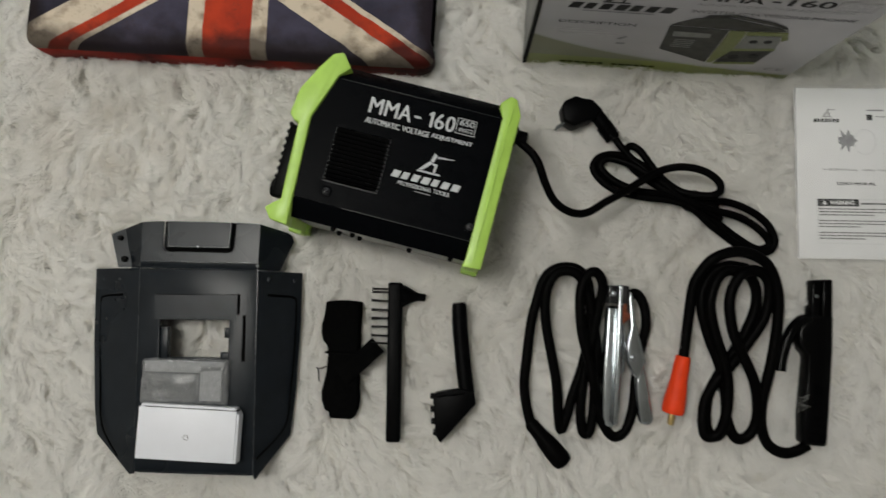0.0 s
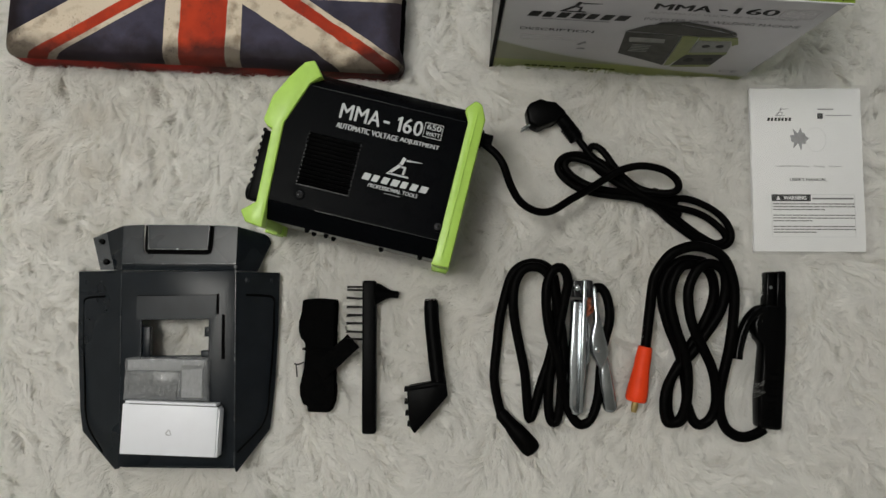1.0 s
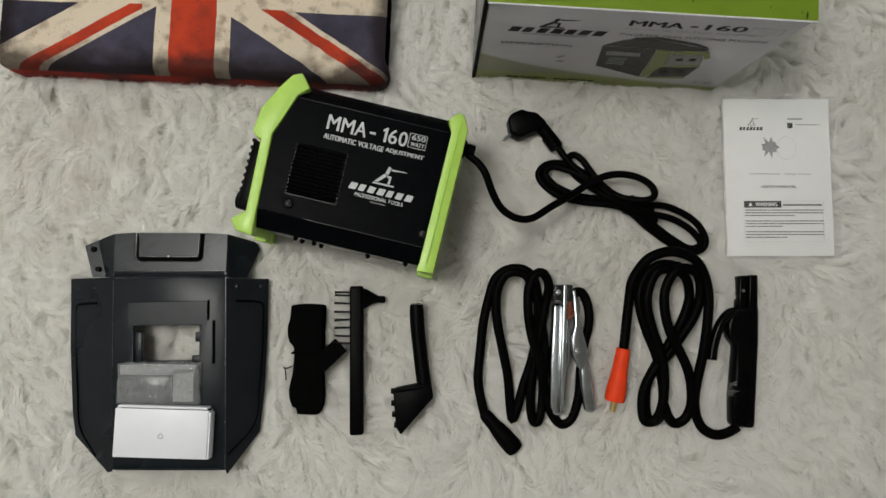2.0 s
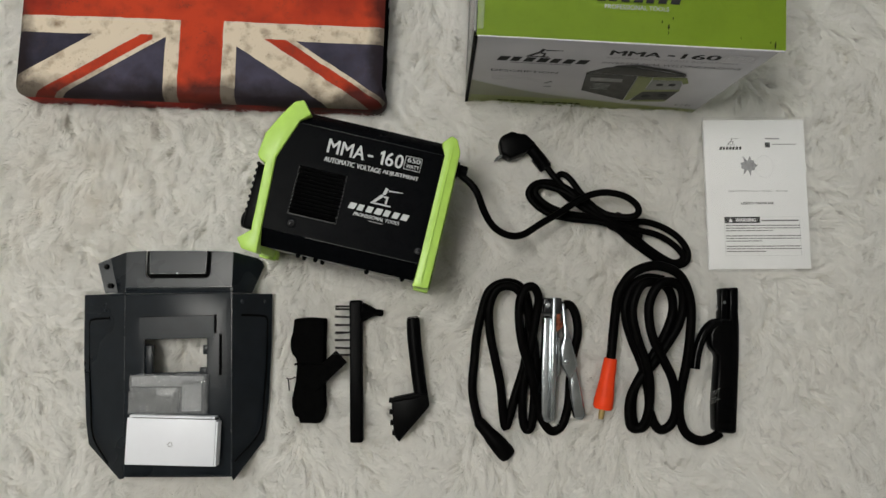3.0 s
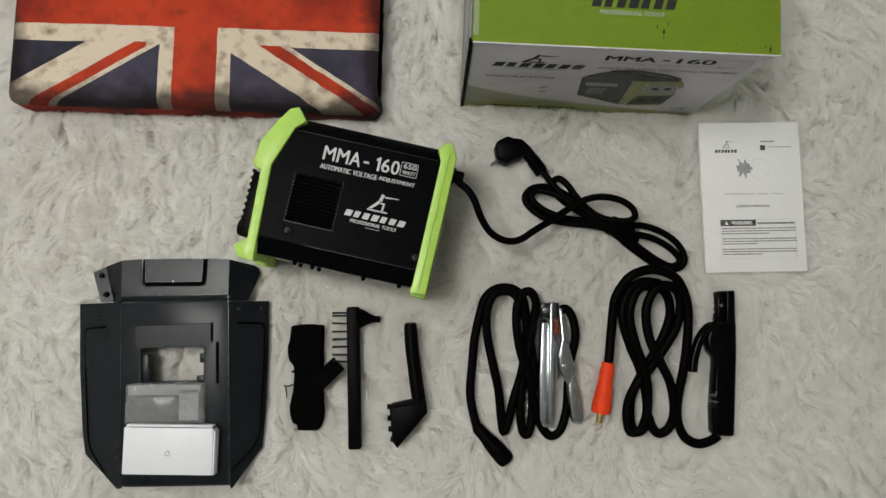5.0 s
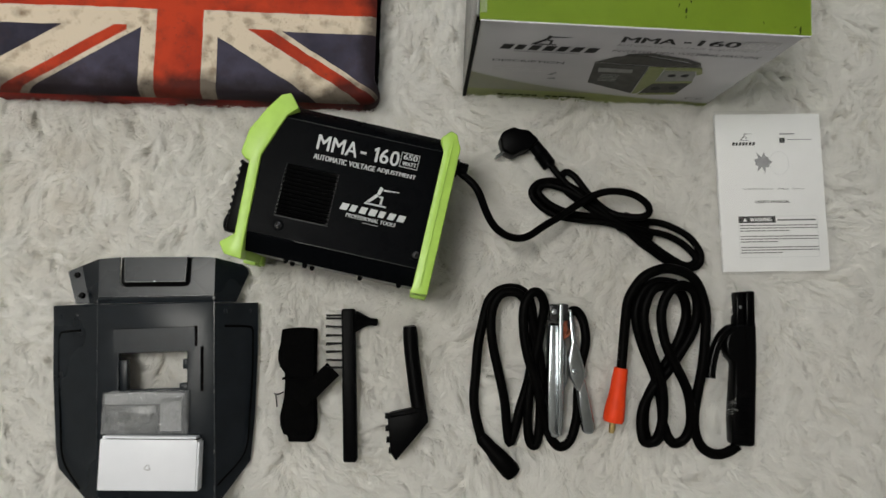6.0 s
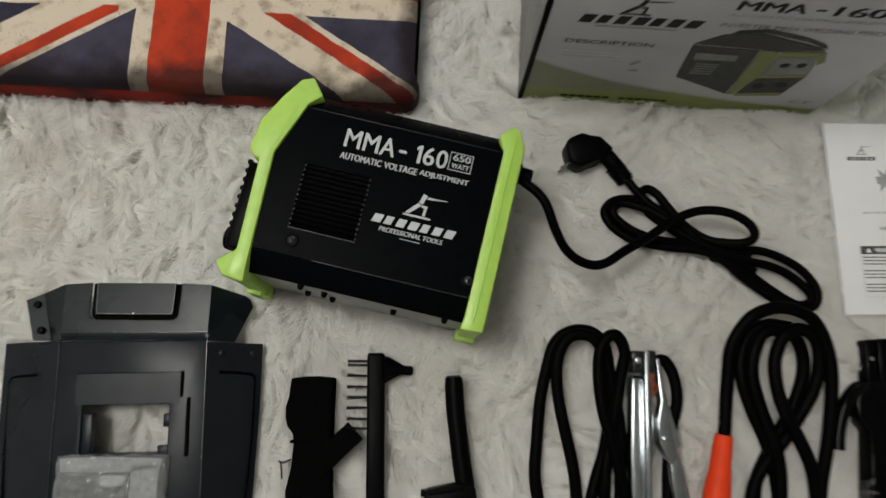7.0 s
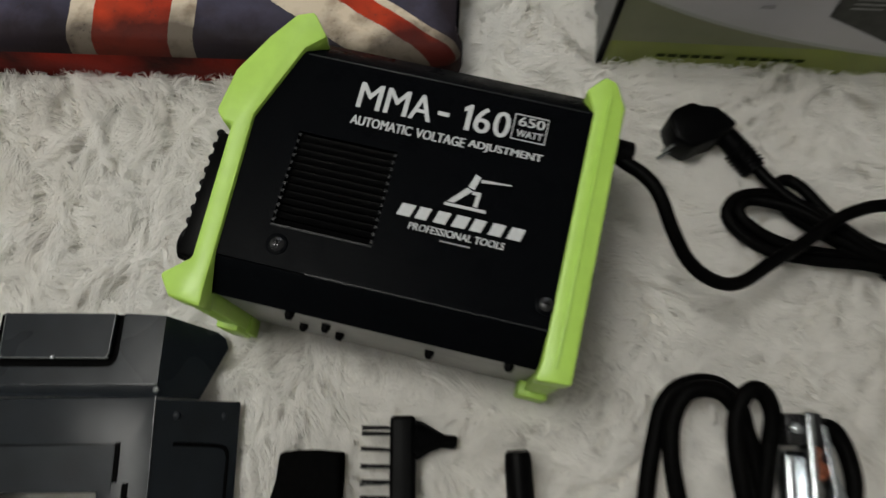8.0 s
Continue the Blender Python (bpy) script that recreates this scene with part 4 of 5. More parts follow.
# ---------- loose accessories ----------
def ribbon(points, width, thick):
    """A band laid along a line, edge to edge across it."""
    line = smooth_path(points, 5)
    bm = bmesh.new()
    rows = []
    for i, q in enumerate(line):
        way = (line[min(i + 1, len(line) - 1)] - line[max(i - 1, 0)])
        side = Vector((-way.y, way.x, 0)).normalized() if abs(way.x) + abs(way.y) > 1e-5 else Vector((1, 0, 0))
        w = width / 2 * (1 + 0.03 * noise.noise(q * 60))
        up = side.cross(way).normalized()
        up = up if up.z >= 0 else -up
        rows.append([bm.verts.new(q + side * w * a + up * thick * b) for a, b in ((-1, 0), (-0.97, 0.5), (-0.9, 0.55), (0.9, 0.55), (0.97, 0.5), (1, 0), (0.9, -0.5), (-0.9, -0.5))])
    for a, b in zip(rows, rows[1:]):
        for i in range(8):
            j = (i + 1) % 8
            bm.faces.new((a[i], a[j], b[j], b[i])).smooth = True
    bm.faces.new(rows[0][::-1])
    bm.faces.new(rows[-1])
    return bm


def elastic_strap():
    s = thing("elastic_strap", pose(-0.095, -0.155, 0.005), "black elastic head strap folded and tied in a bundle", "strap")
    upper = [(-0.0206, 0.0653), (-0.0085, 0.0672), (0.0044, 0.0678), (0.0222, 0.0668), (0.0227, 0.0026), (-0.0144, 0.0039), (-0.0155, 0.0116), (-0.0215, 0.0181), (-0.0240, 0.0270), (-0.0243, 0.0374), (-0.0217, 0.0477)]
    lower = [(-0.0144, 0.0080), (0.0215, 0.0090), (0.0243, -0.0297), (0.0255, -0.0451), (0.0250, -0.0590), (0.0220, -0.0690), (0.0173, -0.0735), (-0.0077, -0.0735), (-0.0093, -0.0653), (-0.0144, -0.0645), (-0.0188, -0.0529), (-0.0198, -0.0420), (-0.0155, -0.0193)]
    for shape, lift in ((upper, 0.001), (lower, 0.0)):
        cx, cy = sum(q[0] for q in shape) / len(shape), sum(q[1] for q in shape) / len(shape)
        for n, (k, dx) in enumerate(((0.97, 0.0006), (1.0, 0.0), (0.98, -0.0008), (0.93, 0.0008))):
            ring = [(cx + (x - cx) * k + dx, cy + (y - cy) * k) for x, y in shape]
            part("strap_fold", prism(ring, lift + 0.0056 * n, lift + 0.0056 * n + 0.0052, "z", 0.0019, 3), ELASTIC, s)
    part("strap_end", ribbon([(0.004, -0.024, 0.0215), (0.018, -0.010, 0.0235), (0.031, 0.003, 0.0225), (0.0449, 0.0168, 0.019)], 0.0222, 0.003), ELASTIC, s)
    part("binding", box(-0.0172, 0.0236, 0.0035, 0.0062, 0.002, 0.0252, 0.001), ELASTIC, s)
    part("twist_tie", tube([(-0.016, -0.012, 0.018), (-0.022, -0.015, 0.016), (-0.026, -0.016, 0.013), (-0.0255, -0.024, 0.011), (-0.025, -0.031, 0.010)], 0.0008, 6, 4), RUBBER, s)
    part("twist_tie", tube([(-0.026, -0.016, 0.013), (-0.0285, -0.0145, 0.012)], 0.0008, 6, 2), RUBBER, s)


def chipping_hammer():
    h = thing("chipping_hammer", pose(-0.0300, -0.157, 0.008, 0, 0, 2.3), "black plastic slag hammer with wire brush bristles", "hammer brush")
    part("handle", box(-0.0085, 0.0085, -0.094, 0.094, 0.004, 0.020, 0.003, 3), BLACK, h)
    part("head", moved(lathe([(0.012, 0.0), (0.0115, 0.004), (0.0052, 0.018), (0.0046, 0.020), (0.0046, 0.0275), (0.003, 0.029)], 8), pose(0.0078, 0.0790, 0.012, 0, 90, -6)), BLACK, h)
    part("head_web", prism([(0.0080, 0.090), (0.0130, 0.088), (0.0280, 0.081), (0.0280, 0.075), (0.0080, 0.064)], 0.008, 0.016, "z", 0.0015), BLACK, h)
    rnd = random.Random(2)
    tuft = bmesh.new()
    for i in range(6):
        a, b = rnd.uniform(-0.0008, 0.0008), rnd.uniform(-0.003, 0.003)
        t = joined(tube([(0, a, b), (-0.010, a * 1.2, b * 1.2), (-0.0195 - rnd.uniform(0, 0.0012), a * 1.6, b * 1.5)], 0.00042, 5, 2))
        me = bpy.data.meshes.new("t")
        t.to_mesh(me)
        tuft.from_mesh(me)
        t.free()
        bpy.data.meshes.remove(me)
    data = finish("bristle_tuft", tuft, SCREW)
    for i, y in enumerate((0.086, 0.082, 0.0715, 0.061, 0.051, 0.041, 0.030, 0.021)):
        for z in ((0.011,) if i < 2 else (0.008, 0.015)):
            t = new("bristle_tuft", data)
            t.parent = h
            t.matrix_basis = pose(-0.008, y, z, 0, 0, rnd.uniform(-3, 3))


def shield_grip():
    g = thing("shield_grip", pose(0.0500, -0.1395, 0.013, 0, 0, 0), "angled black plastic handle for the welding shield", "handle")
    part("tube_grip", joined(tube([(-0.006, 0.055, 0.0105), (-0.0035, 0.025, 0.0105), (0.000, 0.000, 0.0105), (0.0045, -0.030, 0.0105), (0.0085, -0.052, 0.0105)], 0.0092, 16, 4, 0.9)), BLACK, g)
    part("end_cap", lathe([(0.0070, 0), (0.0070, 0.001), (0.0055, 0.0012)], 16, pose(-0.0061, 0.0553, 0.0105, -90, 0, 5)), DEEP, g)
    part("flared_foot", prism([(0.002, -0.044), (-0.029, -0.051), (-0.0315, -0.054), (-0.0265, -0.099), (-0.020, -0.108), (0.0190, -0.061), (0.0165, -0.046)], 0.001, 0.021, "z", 0.0035, 3), BLACK, g)
    for x, y in ((-0.0325, -0.0550), (-0.0315, -0.070), (-0.0300, -0.084), (-0.0270, -0.097)):
        part("tooth", box(x - 0.0022, x + 0.003, y - 0.003, y + 0.003, 0.006, 0.017, 0.0006), BLACK, g)
    part("foot_ridge", tube([(-0.028, -0.0545, 0.0215), (-0.010, -0.051, 0.0222), (0.006, -0.048, 0.0225)], 0.0018, 8, 3), BLACK, g)


def earth_lead():
    e = thing("earth_lead", pose(0, 0, 0), "black earth cable in loops with a zinc-plated clamp", "cable")
    line = [(0.136, -0.223, 0.014), (0.129, -0.197, 0.014), (0.126, -0.173, 0.015), (0.128, -0.142, 0.016), (0.131, -0.104, 0.017), (0.138, -0.070, 0.018),
        (0.144, -0.050, 0.019), (0.154, -0.039, 0.020), (0.169, -0.034, 0.021), (0.185, -0.037, 0.021), (0.196, -0.050, 0.020), (0.201, -0.080, 0.018),
        (0.200, -0.118, 0.016), (0.194, -0.153, 0.015), (0.185, -0.183, 0.013), (0.178, -0.212, 0.012), (0.172, -0.228, 0.012), (0.168, -0.208, 0.014),
        (0.164, -0.173, 0.018), (0.156, -0.138, 0.021), (0.149, -0.107, 0.023), (0.146, -0.081, 0.025), (0.148, -0.059, 0.027), (0.157, -0.043, 0.029),
        (0.171, -0.039, 0.030), (0.184, -0.044, 0.030), (0.195, -0.063, 0.028), (0.205, -0.103, 0.022)]
    line += [(0.211, -0.141, 0.018), (0.210, -0.179, 0.015), (0.209, -0.209, 0.014), (0.205, -0.229, 0.013), (0.198, -0.228, 0.013), (0.194, -0.206, 0.015),
        (0.195, -0.171, 0.018), (0.201, -0.133, 0.022), (0.209, -0.080, 0.028), (0.212, -0.055, 0.033), (0.204, -0.040, 0.037), (0.193, -0.043, 0.037),
        (0.186, -0.061, 0.036), (0.186, -0.088, 0.035), (0.191, -0.118, 0.033), (0.200, -0.144, 0.030), (0.207, -0.170, 0.026), (0.214, -0.195, 0.018),
        (0.221, -0.217, 0.014), (0.234, -0.232, 0.013), (0.248, -0.224, 0.013), (0.256, -0.197, 0.014), (0.258, -0.163, 0.015), (0.261, -0.133, 0.016),
        (0.267, -0.102, 0.020), (0.265, -0.079, 0.020), (0.258, -0.064, 0.020), (0.250, -0.062, 0.020)]
    line += [(0.244, -0.069, 0.020)]
    part("cable", tube(line, 0.0060, 10, 5), RUBBER, e)
    way = Vector((0.038, -0.041, 0)).normalized()
    m = look((0.136, -0.222, 0.014), Vector((0.136, -0.222, 0.014)) - way)
    part("connector_boot", lathe([(0.0070, -0.002), (0.0082, 0.002), (0.0088, 0.018), (0.0105, 0.026), (0.0118, 0.040), (0.0122, 0.054), (0.0105, 0.060), (0.006, 0.062)], 16, m), RUBBER, e, "black rubber connector boot")
    # clamp jaws, pressed from sheet
    lift = pose(-0.0010, -0.0025, 0.008)
    c = part("clamp_arm", moved(joined(prism([(0.2195, -0.075), (0.2170, -0.150), (0.2185, -0.206), (0.2230, -0.216), (0.2320, -0.217), (0.2370, -0.206), (0.2400, -0.150), (0.2405, -0.075)], 0.006, 0.022, "z", 0.004, 3),
                                 prism([(0.2295, -0.0505), (0.2350, -0.0505), (0.2345, -0.150), (0.2330, -0.212), (0.2280, -0.212), (0.2285, -0.150)], 0.020, 0.036, "z", 0.0022, 3)), lift), ZINC, e, "bright zinc-plated clamp arm")
    part("hinge_block", moved(box(0.2190, 0.2292, -0.072, -0.0515, 0.008, 0.032, 0.0015), lift), SCREW, c)
    part("hinge_pin", moved(lathe([(0.0042, 0), (0.0042, 0.002), (0.003, 0.0035), (0.001, 0.004)], 14, pose(0.2235, -0.0610, 0.032)), lift), ZINC, c)
    part("jaw_tip", moved(prism([(0.2352, -0.0505), (0.2430, -0.0515), (0.2420, -0.072), (0.2352, -0.072)], 0.010, 0.030, "z", 0.001), lift), SCREW, c)
    second = part("clamp_arm", moved(joined(prism([(0.2440, -0.058), (0.2475, -0.058), (0.2520, -0.090), (0.2660, -0.140), (0.2560, -0.160), (0.2450, -0.140), (0.2440, -0.120), (0.2480, -0.100)], 0.010, 0.026, "z", 0.0012),
                                      prism([(0.2545, -0.150), (0.2650, -0.140), (0.2720, -0.170), (0.2785, -0.205), (0.2745, -0.2125), (0.2630, -0.2110), (0.2575, -0.180)], 0.006, 0.020, "z", 0.0035, 3)), lift), ZINC, e)
    part("rivet", moved(lathe([(0.0035, 0), (0.0035, 0.0015), (0.002, 0.0028)], 12, pose(0.2500, -0.1350, 0.0255)), lift), ZINC, second)
    part("web_plate", moved(prism([(0.2352, -0.100), (0.2430, -0.105), (0.2440, -0.150), (0.2352, -0.165)], 0.008, 0.014), lift), ZINC, e)
    rnd = random.Random(8)
    for i in range(9):
        x, y = 0.2405 + rnd.uniform(-0.003, 0.003), -0.083 + rnd.uniform(-0.009, 0.008)
        part("copper_strand", moved(tube([(x - 0.003, y - 0.004, 0.020), (x, y, 0.027 + rnd.uniform(-0.003, 0.002)), (x + 0.002, y + 0.005, 0.021)], 0.0017, 6, 3), lift), COPPER, second)


def electrode_lead():
    e = thing("electrode_lead", pose(0, 0, 0), "black electrode holder on a looped cable with an orange plug", "cable")
    arch = [(0.310, -0.139, 0.026), (0.313, -0.101, 0.028), (0.315, -0.071, 0.032), (0.317, -0.049, 0.036), (0.324, -0.033, 0.040), (0.334, -0.019, 0.046),
        (0.349, -0.011, 0.048), (0.364, -0.008, 0.048), (0.381, -0.011, 0.048), (0.396, -0.019, 0.046), (0.406, -0.033, 0.043), (0.413, -0.054, 0.040),
        (0.415, -0.077, 0.037), (0.414, -0.107, 0.033), (0.411, -0.137, 0.029), (0.406, -0.168, 0.024), (0.404, -0.191, 0.020), (0.406, -0.211, 0.017),
        (0.414, -0.229, 0.014), (0.426, -0.238, 0.013), (0.438, -0.240, 0.013), (0.451, -0.236, 0.013), (0.462, -0.229, 0.013)]
    loops = [(0.380, -0.026, 0.032), (0.357, -0.024, 0.032), (0.340, -0.034, 0.030), (0.330, -0.056, 0.029), (0.330, -0.078, 0.028), (0.339, -0.108, 0.026),
        (0.351, -0.135, 0.024), (0.360, -0.161, 0.020), (0.365, -0.192, 0.016), (0.363, -0.215, 0.014), (0.355, -0.225, 0.014), (0.346, -0.221, 0.014),
        (0.342, -0.204, 0.014), (0.344, -0.177, 0.015), (0.355, -0.153, 0.016), (0.370, -0.127, 0.018), (0.385, -0.100, 0.020), (0.394, -0.073, 0.023),
        (0.394, -0.054, 0.026), (0.387, -0.038, 0.030), (0.374, -0.031, 0.036), (0.355, -0.030, 0.040), (0.344, -0.039, 0.040), (0.337, -0.059, 0.039),
        (0.337, -0.079, 0.037), (0.345, -0.109, 0.035), (0.356, -0.138, 0.033), (0.362, -0.168, 0.029)]
    loops += [(0.361, -0.202, 0.025), (0.354, -0.222, 0.020), (0.341, -0.224, 0.018), (0.337, -0.207, 0.018), (0.339, -0.184, 0.019), (0.349, -0.161, 0.023),
        (0.368, -0.138, 0.026), (0.386, -0.111, 0.028), (0.400, -0.085, 0.032), (0.405, -0.058, 0.036), (0.401, -0.038, 0.040), (0.388, -0.029, 0.043),
        (0.373, -0.031, 0.044), (0.363, -0.043, 0.043), (0.357, -0.063, 0.042), (0.359, -0.089, 0.041), (0.366, -0.111, 0.040), (0.379, -0.134, 0.036),
        (0.391, -0.156, 0.030), (0.398, -0.179, 0.024), (0.400, -0.203, 0.018), (0.394, -0.220, 0.014), (0.382, -0.227, 0.013), (0.373, -0.220, 0.013),
        (0.367, -0.204, 0.013)]
    part("cable", tube(arch, 0.0064, 10, 5), RUBBER, e)
    part("cable", tube(loops, 0.0064, 10, 5), RUBBER, e)
    way = Vector((-0.0100, -0.0670, -0.004)).normalized()
    top = Vector((0.3105, -0.133, 0.025))
    m = look(top, top - way)
    plug = part("plug_sleeve", lathe([(0.0066, -0.001), (0.0086, 0.0), (0.0092, 0.010), (0.0096, 0.012), (0.0098, 0.026), (0.0108, 0.036), (0.0124, 0.050), (0.0130, 0.058), (0.0130, 0.0645), (0.0118, 0.0675), (0.006, 0.068)], 20, m), ORANGE, e, "orange rubber plug sleeve")
    part("plug_pin", lathe([(0.0040, 0.066), (0.0040, 0.077), (0.0034, 0.0795), (0.0036, 0.0805), (0.003, 0.0815)], 14, m), BRASS, plug, "brass contact pin")
    # holder
    body = part("holder_body", joined(prism([(0.4590, -0.075), (0.4855, -0.074), (0.4850, -0.120), (0.4795, -0.2290), (0.4510, -0.2275), (0.4505, -0.190), (0.4535, -0.158), (0.4560, -0.125), (0.4450, -0.114), (0.4440, -0.098), (0.4500, -0.082)], 0.002, 0.026, "z", 0.005, 3)), GLOSS, e, "glossy black insulated holder handle")
    part("jaw", joined(prism([(0.4605, -0.035), (0.4712, -0.0338), (0.4700, -0.080), (0.4592, -0.080)], 0.006, 0.024, "z", 0.0025, 3), prism([(0.4722, -0.0338), (0.4838, -0.0330), (0.4838, -0.080), (0.4712, -0.080)], 0.006, 0.026, "z", 0.0025, 3)), GLOSS, body)
    part("jaw_screw", lathe([(0.0022, 0), (0.0022, 0.001), (0.0010, 0.0012)], 12, pose(0.4650, -0.0540, 0.024)), ZINC, body)
    part("lever", tube([(0.459, -0.082, 0.020), (0.448, -0.084, 0.022), (0.438, -0.095, 0.022), (0.431, -0.112, 0.021), (0.427, -0.130, 0.020), (0.4255, -0.1440, 0.020)], 0.0066, 12, 4), GLOSS, body)
    for i in range(7):
        y = -0.160 - 0.009 * i
        part("grip_ridge", tube([(0.4590 - 0.0010 * i, y, 0.0245), (0.4690 - 0.0005 * i, y - 0.0004, 0.0268), (0.4800 - 0.0004 * i, y - 0.0008, 0.0245)], 0.0013, 6, 3), GLOSS, body)


def manual():
    m0 = pose(0.4465, 0.0960, 0.007, 0, 0, 1.8)
    b = thing("manual", m0, "white printed instruction booklet in a clear plastic sleeve", "booklet")
    hw, hh, t = 0.0705, 0.105, 0.0060

    def slab(w0, w1, h0, h1, z0, z1):
        return box(w0, w1, h0, h1, z0, z1, 0.0004)

    at = pose(hw, 0, 0)
    part("pages", moved(slab(-hw, hw, -hh, hh, 0.0, t), at), PAPER, b)
    p = pose(hw, 0, t + 0.0002)
    part("emblem", flat(emblem(-0.034, 0.0690, 0.012), p), GREY_INK, b)
    for bar in word_bars(-0.0500, -0.0185, 0.0625, 0.0668, 7):
        part("name_bar", flat([bar], p), INK, b)
    part("agency_mark", flat([rect(0.0145, 0.0215, 0.0655, 0.0725)], p), INK, b)
    part("small_print", flat([rect(0.0150, 0.0350, 0.0770, 0.0788), rect(0.0250, 0.0580, 0.0695, 0.0705)], p), GREY_INK, b)
    star = []
    for i in range(18):
        r = (0.0150 if i % 2 == 0 else 0.0088) * (0.88 + 0.2 * math.sin(i * 2.3))
        a = 2 * math.pi * i / 18
        star.append((-0.010 + r * math.cos(a), 0.0400 + r * math.sin(a)))
    part("spark_mark", flat([star], p), GREY_INK, b, "printed grey spark burst")
    ring = []
    for i in range(24):
        a0, a1 = 2 * math.pi * i / 24, 2 * math.pi * (i + 0.6) / 24
        ring.append([(0.0120 + q * r * math.cos(a), 0.0385 + q * 0.0160 * math.sin(a)) for q, r, a in ((1, 0.013, a0), (1, 0.013, a1), (0.95, 0.013, a1), (0.95, 0.013, a0))])
    part("pale_outline", flat(ring, p), PALE_INK, b)
    lettering("series_lettering", "INVERTER MMA Series    Welding    Machines", -0.0390, 0.0430, 0.0020, 0.0052, p, TEXT_INK, b)
    lettering("title_lettering", "USER'S MANUAL", -0.0230, 0.0235, -0.0150, -0.0112, p, INK, b, double=0.0003)
    part("warning_bar", flat([rect(-0.0470, 0.0025, -0.0410, -0.0322)], p), INK, b)
    p2 = pose(hw, 0, t + 0.0007)
    lettering("warning_lettering", "WARNING", -0.0320, -0.0035, -0.0392, -0.0342, p2, PAPER, b, double=0.0004)
    part("warning_sign", flat([[(-0.0415, -0.0392), (-0.0360, -0.0392), (-0.03875, -0.0342)]], p2), PAPER, b)
    lines = [rect(0.0045, 0.0560, -0.0385, -0.0365)]
    rnd = random.Random(6)
    for k in range(11):
        if k in (3, 7):
            continue
        y = -0.0450 - 0.0036 * k
        end = 0.0560 if k not in (2, 6, 10) else 0.028 * rnd.random()
        x = -0.0455
        while x < end:
            w = rnd.uniform(0.003, 0.009)
            lines.append(rect(x, min(x + w, end + 0.002), y, y + 0.0013))
            x += w + 0.0009
    part("text_bars", flat(lines, p), TEXT_INK, b)
    part("text_border", flat([rect(-0.0475, 0.0580, -0.0865, -0.0861), rect(-0.0475, -0.0471, -0.0861, -0.0415), rect(0.0576, 0.0580, -0.0861, -0.0325), rect(0.0030, 0.0580, -0.0325, -0.0321)], p), PALE_INK, b)
    bm = bmesh.new()
    nx, ny = 60, 60
    g = [[bm.verts.new((-0.003 + (2 * hw + 0.017) * i / nx, -hh - 0.004 + (2 * hh + 0.008) * j / ny,
                        t + 0.0018 + 0.0008 * noise.noise((i * 0.22, j * 0.09, 5)) - (0.007 * max(0, (i / nx - 0.92) / 0.08) ** 0.7) + 0.0012 * noise.noise((i * 0.6, j * 0.5, 8)) * max(0, (i / nx - 0.85)) * 5)) for j in range(ny + 1)] for i in range(nx + 1)]
    for i in range(nx):
        for j in range(ny):
            bm.faces.new((g[i][j], g[i + 1][j], g[i + 1][j + 1], g[i][j + 1]))
    part("clear_sleeve", bm, SLEEVE, b, "crinkled clear plastic sleeve", 70)


flag_box()
carton()
welding_machine()
welding_shield()
lens_packet()
white_box()
elastic_strap()
chipping_hammer()
shield_grip()
earth_lead()
electrode_lead()
manual()


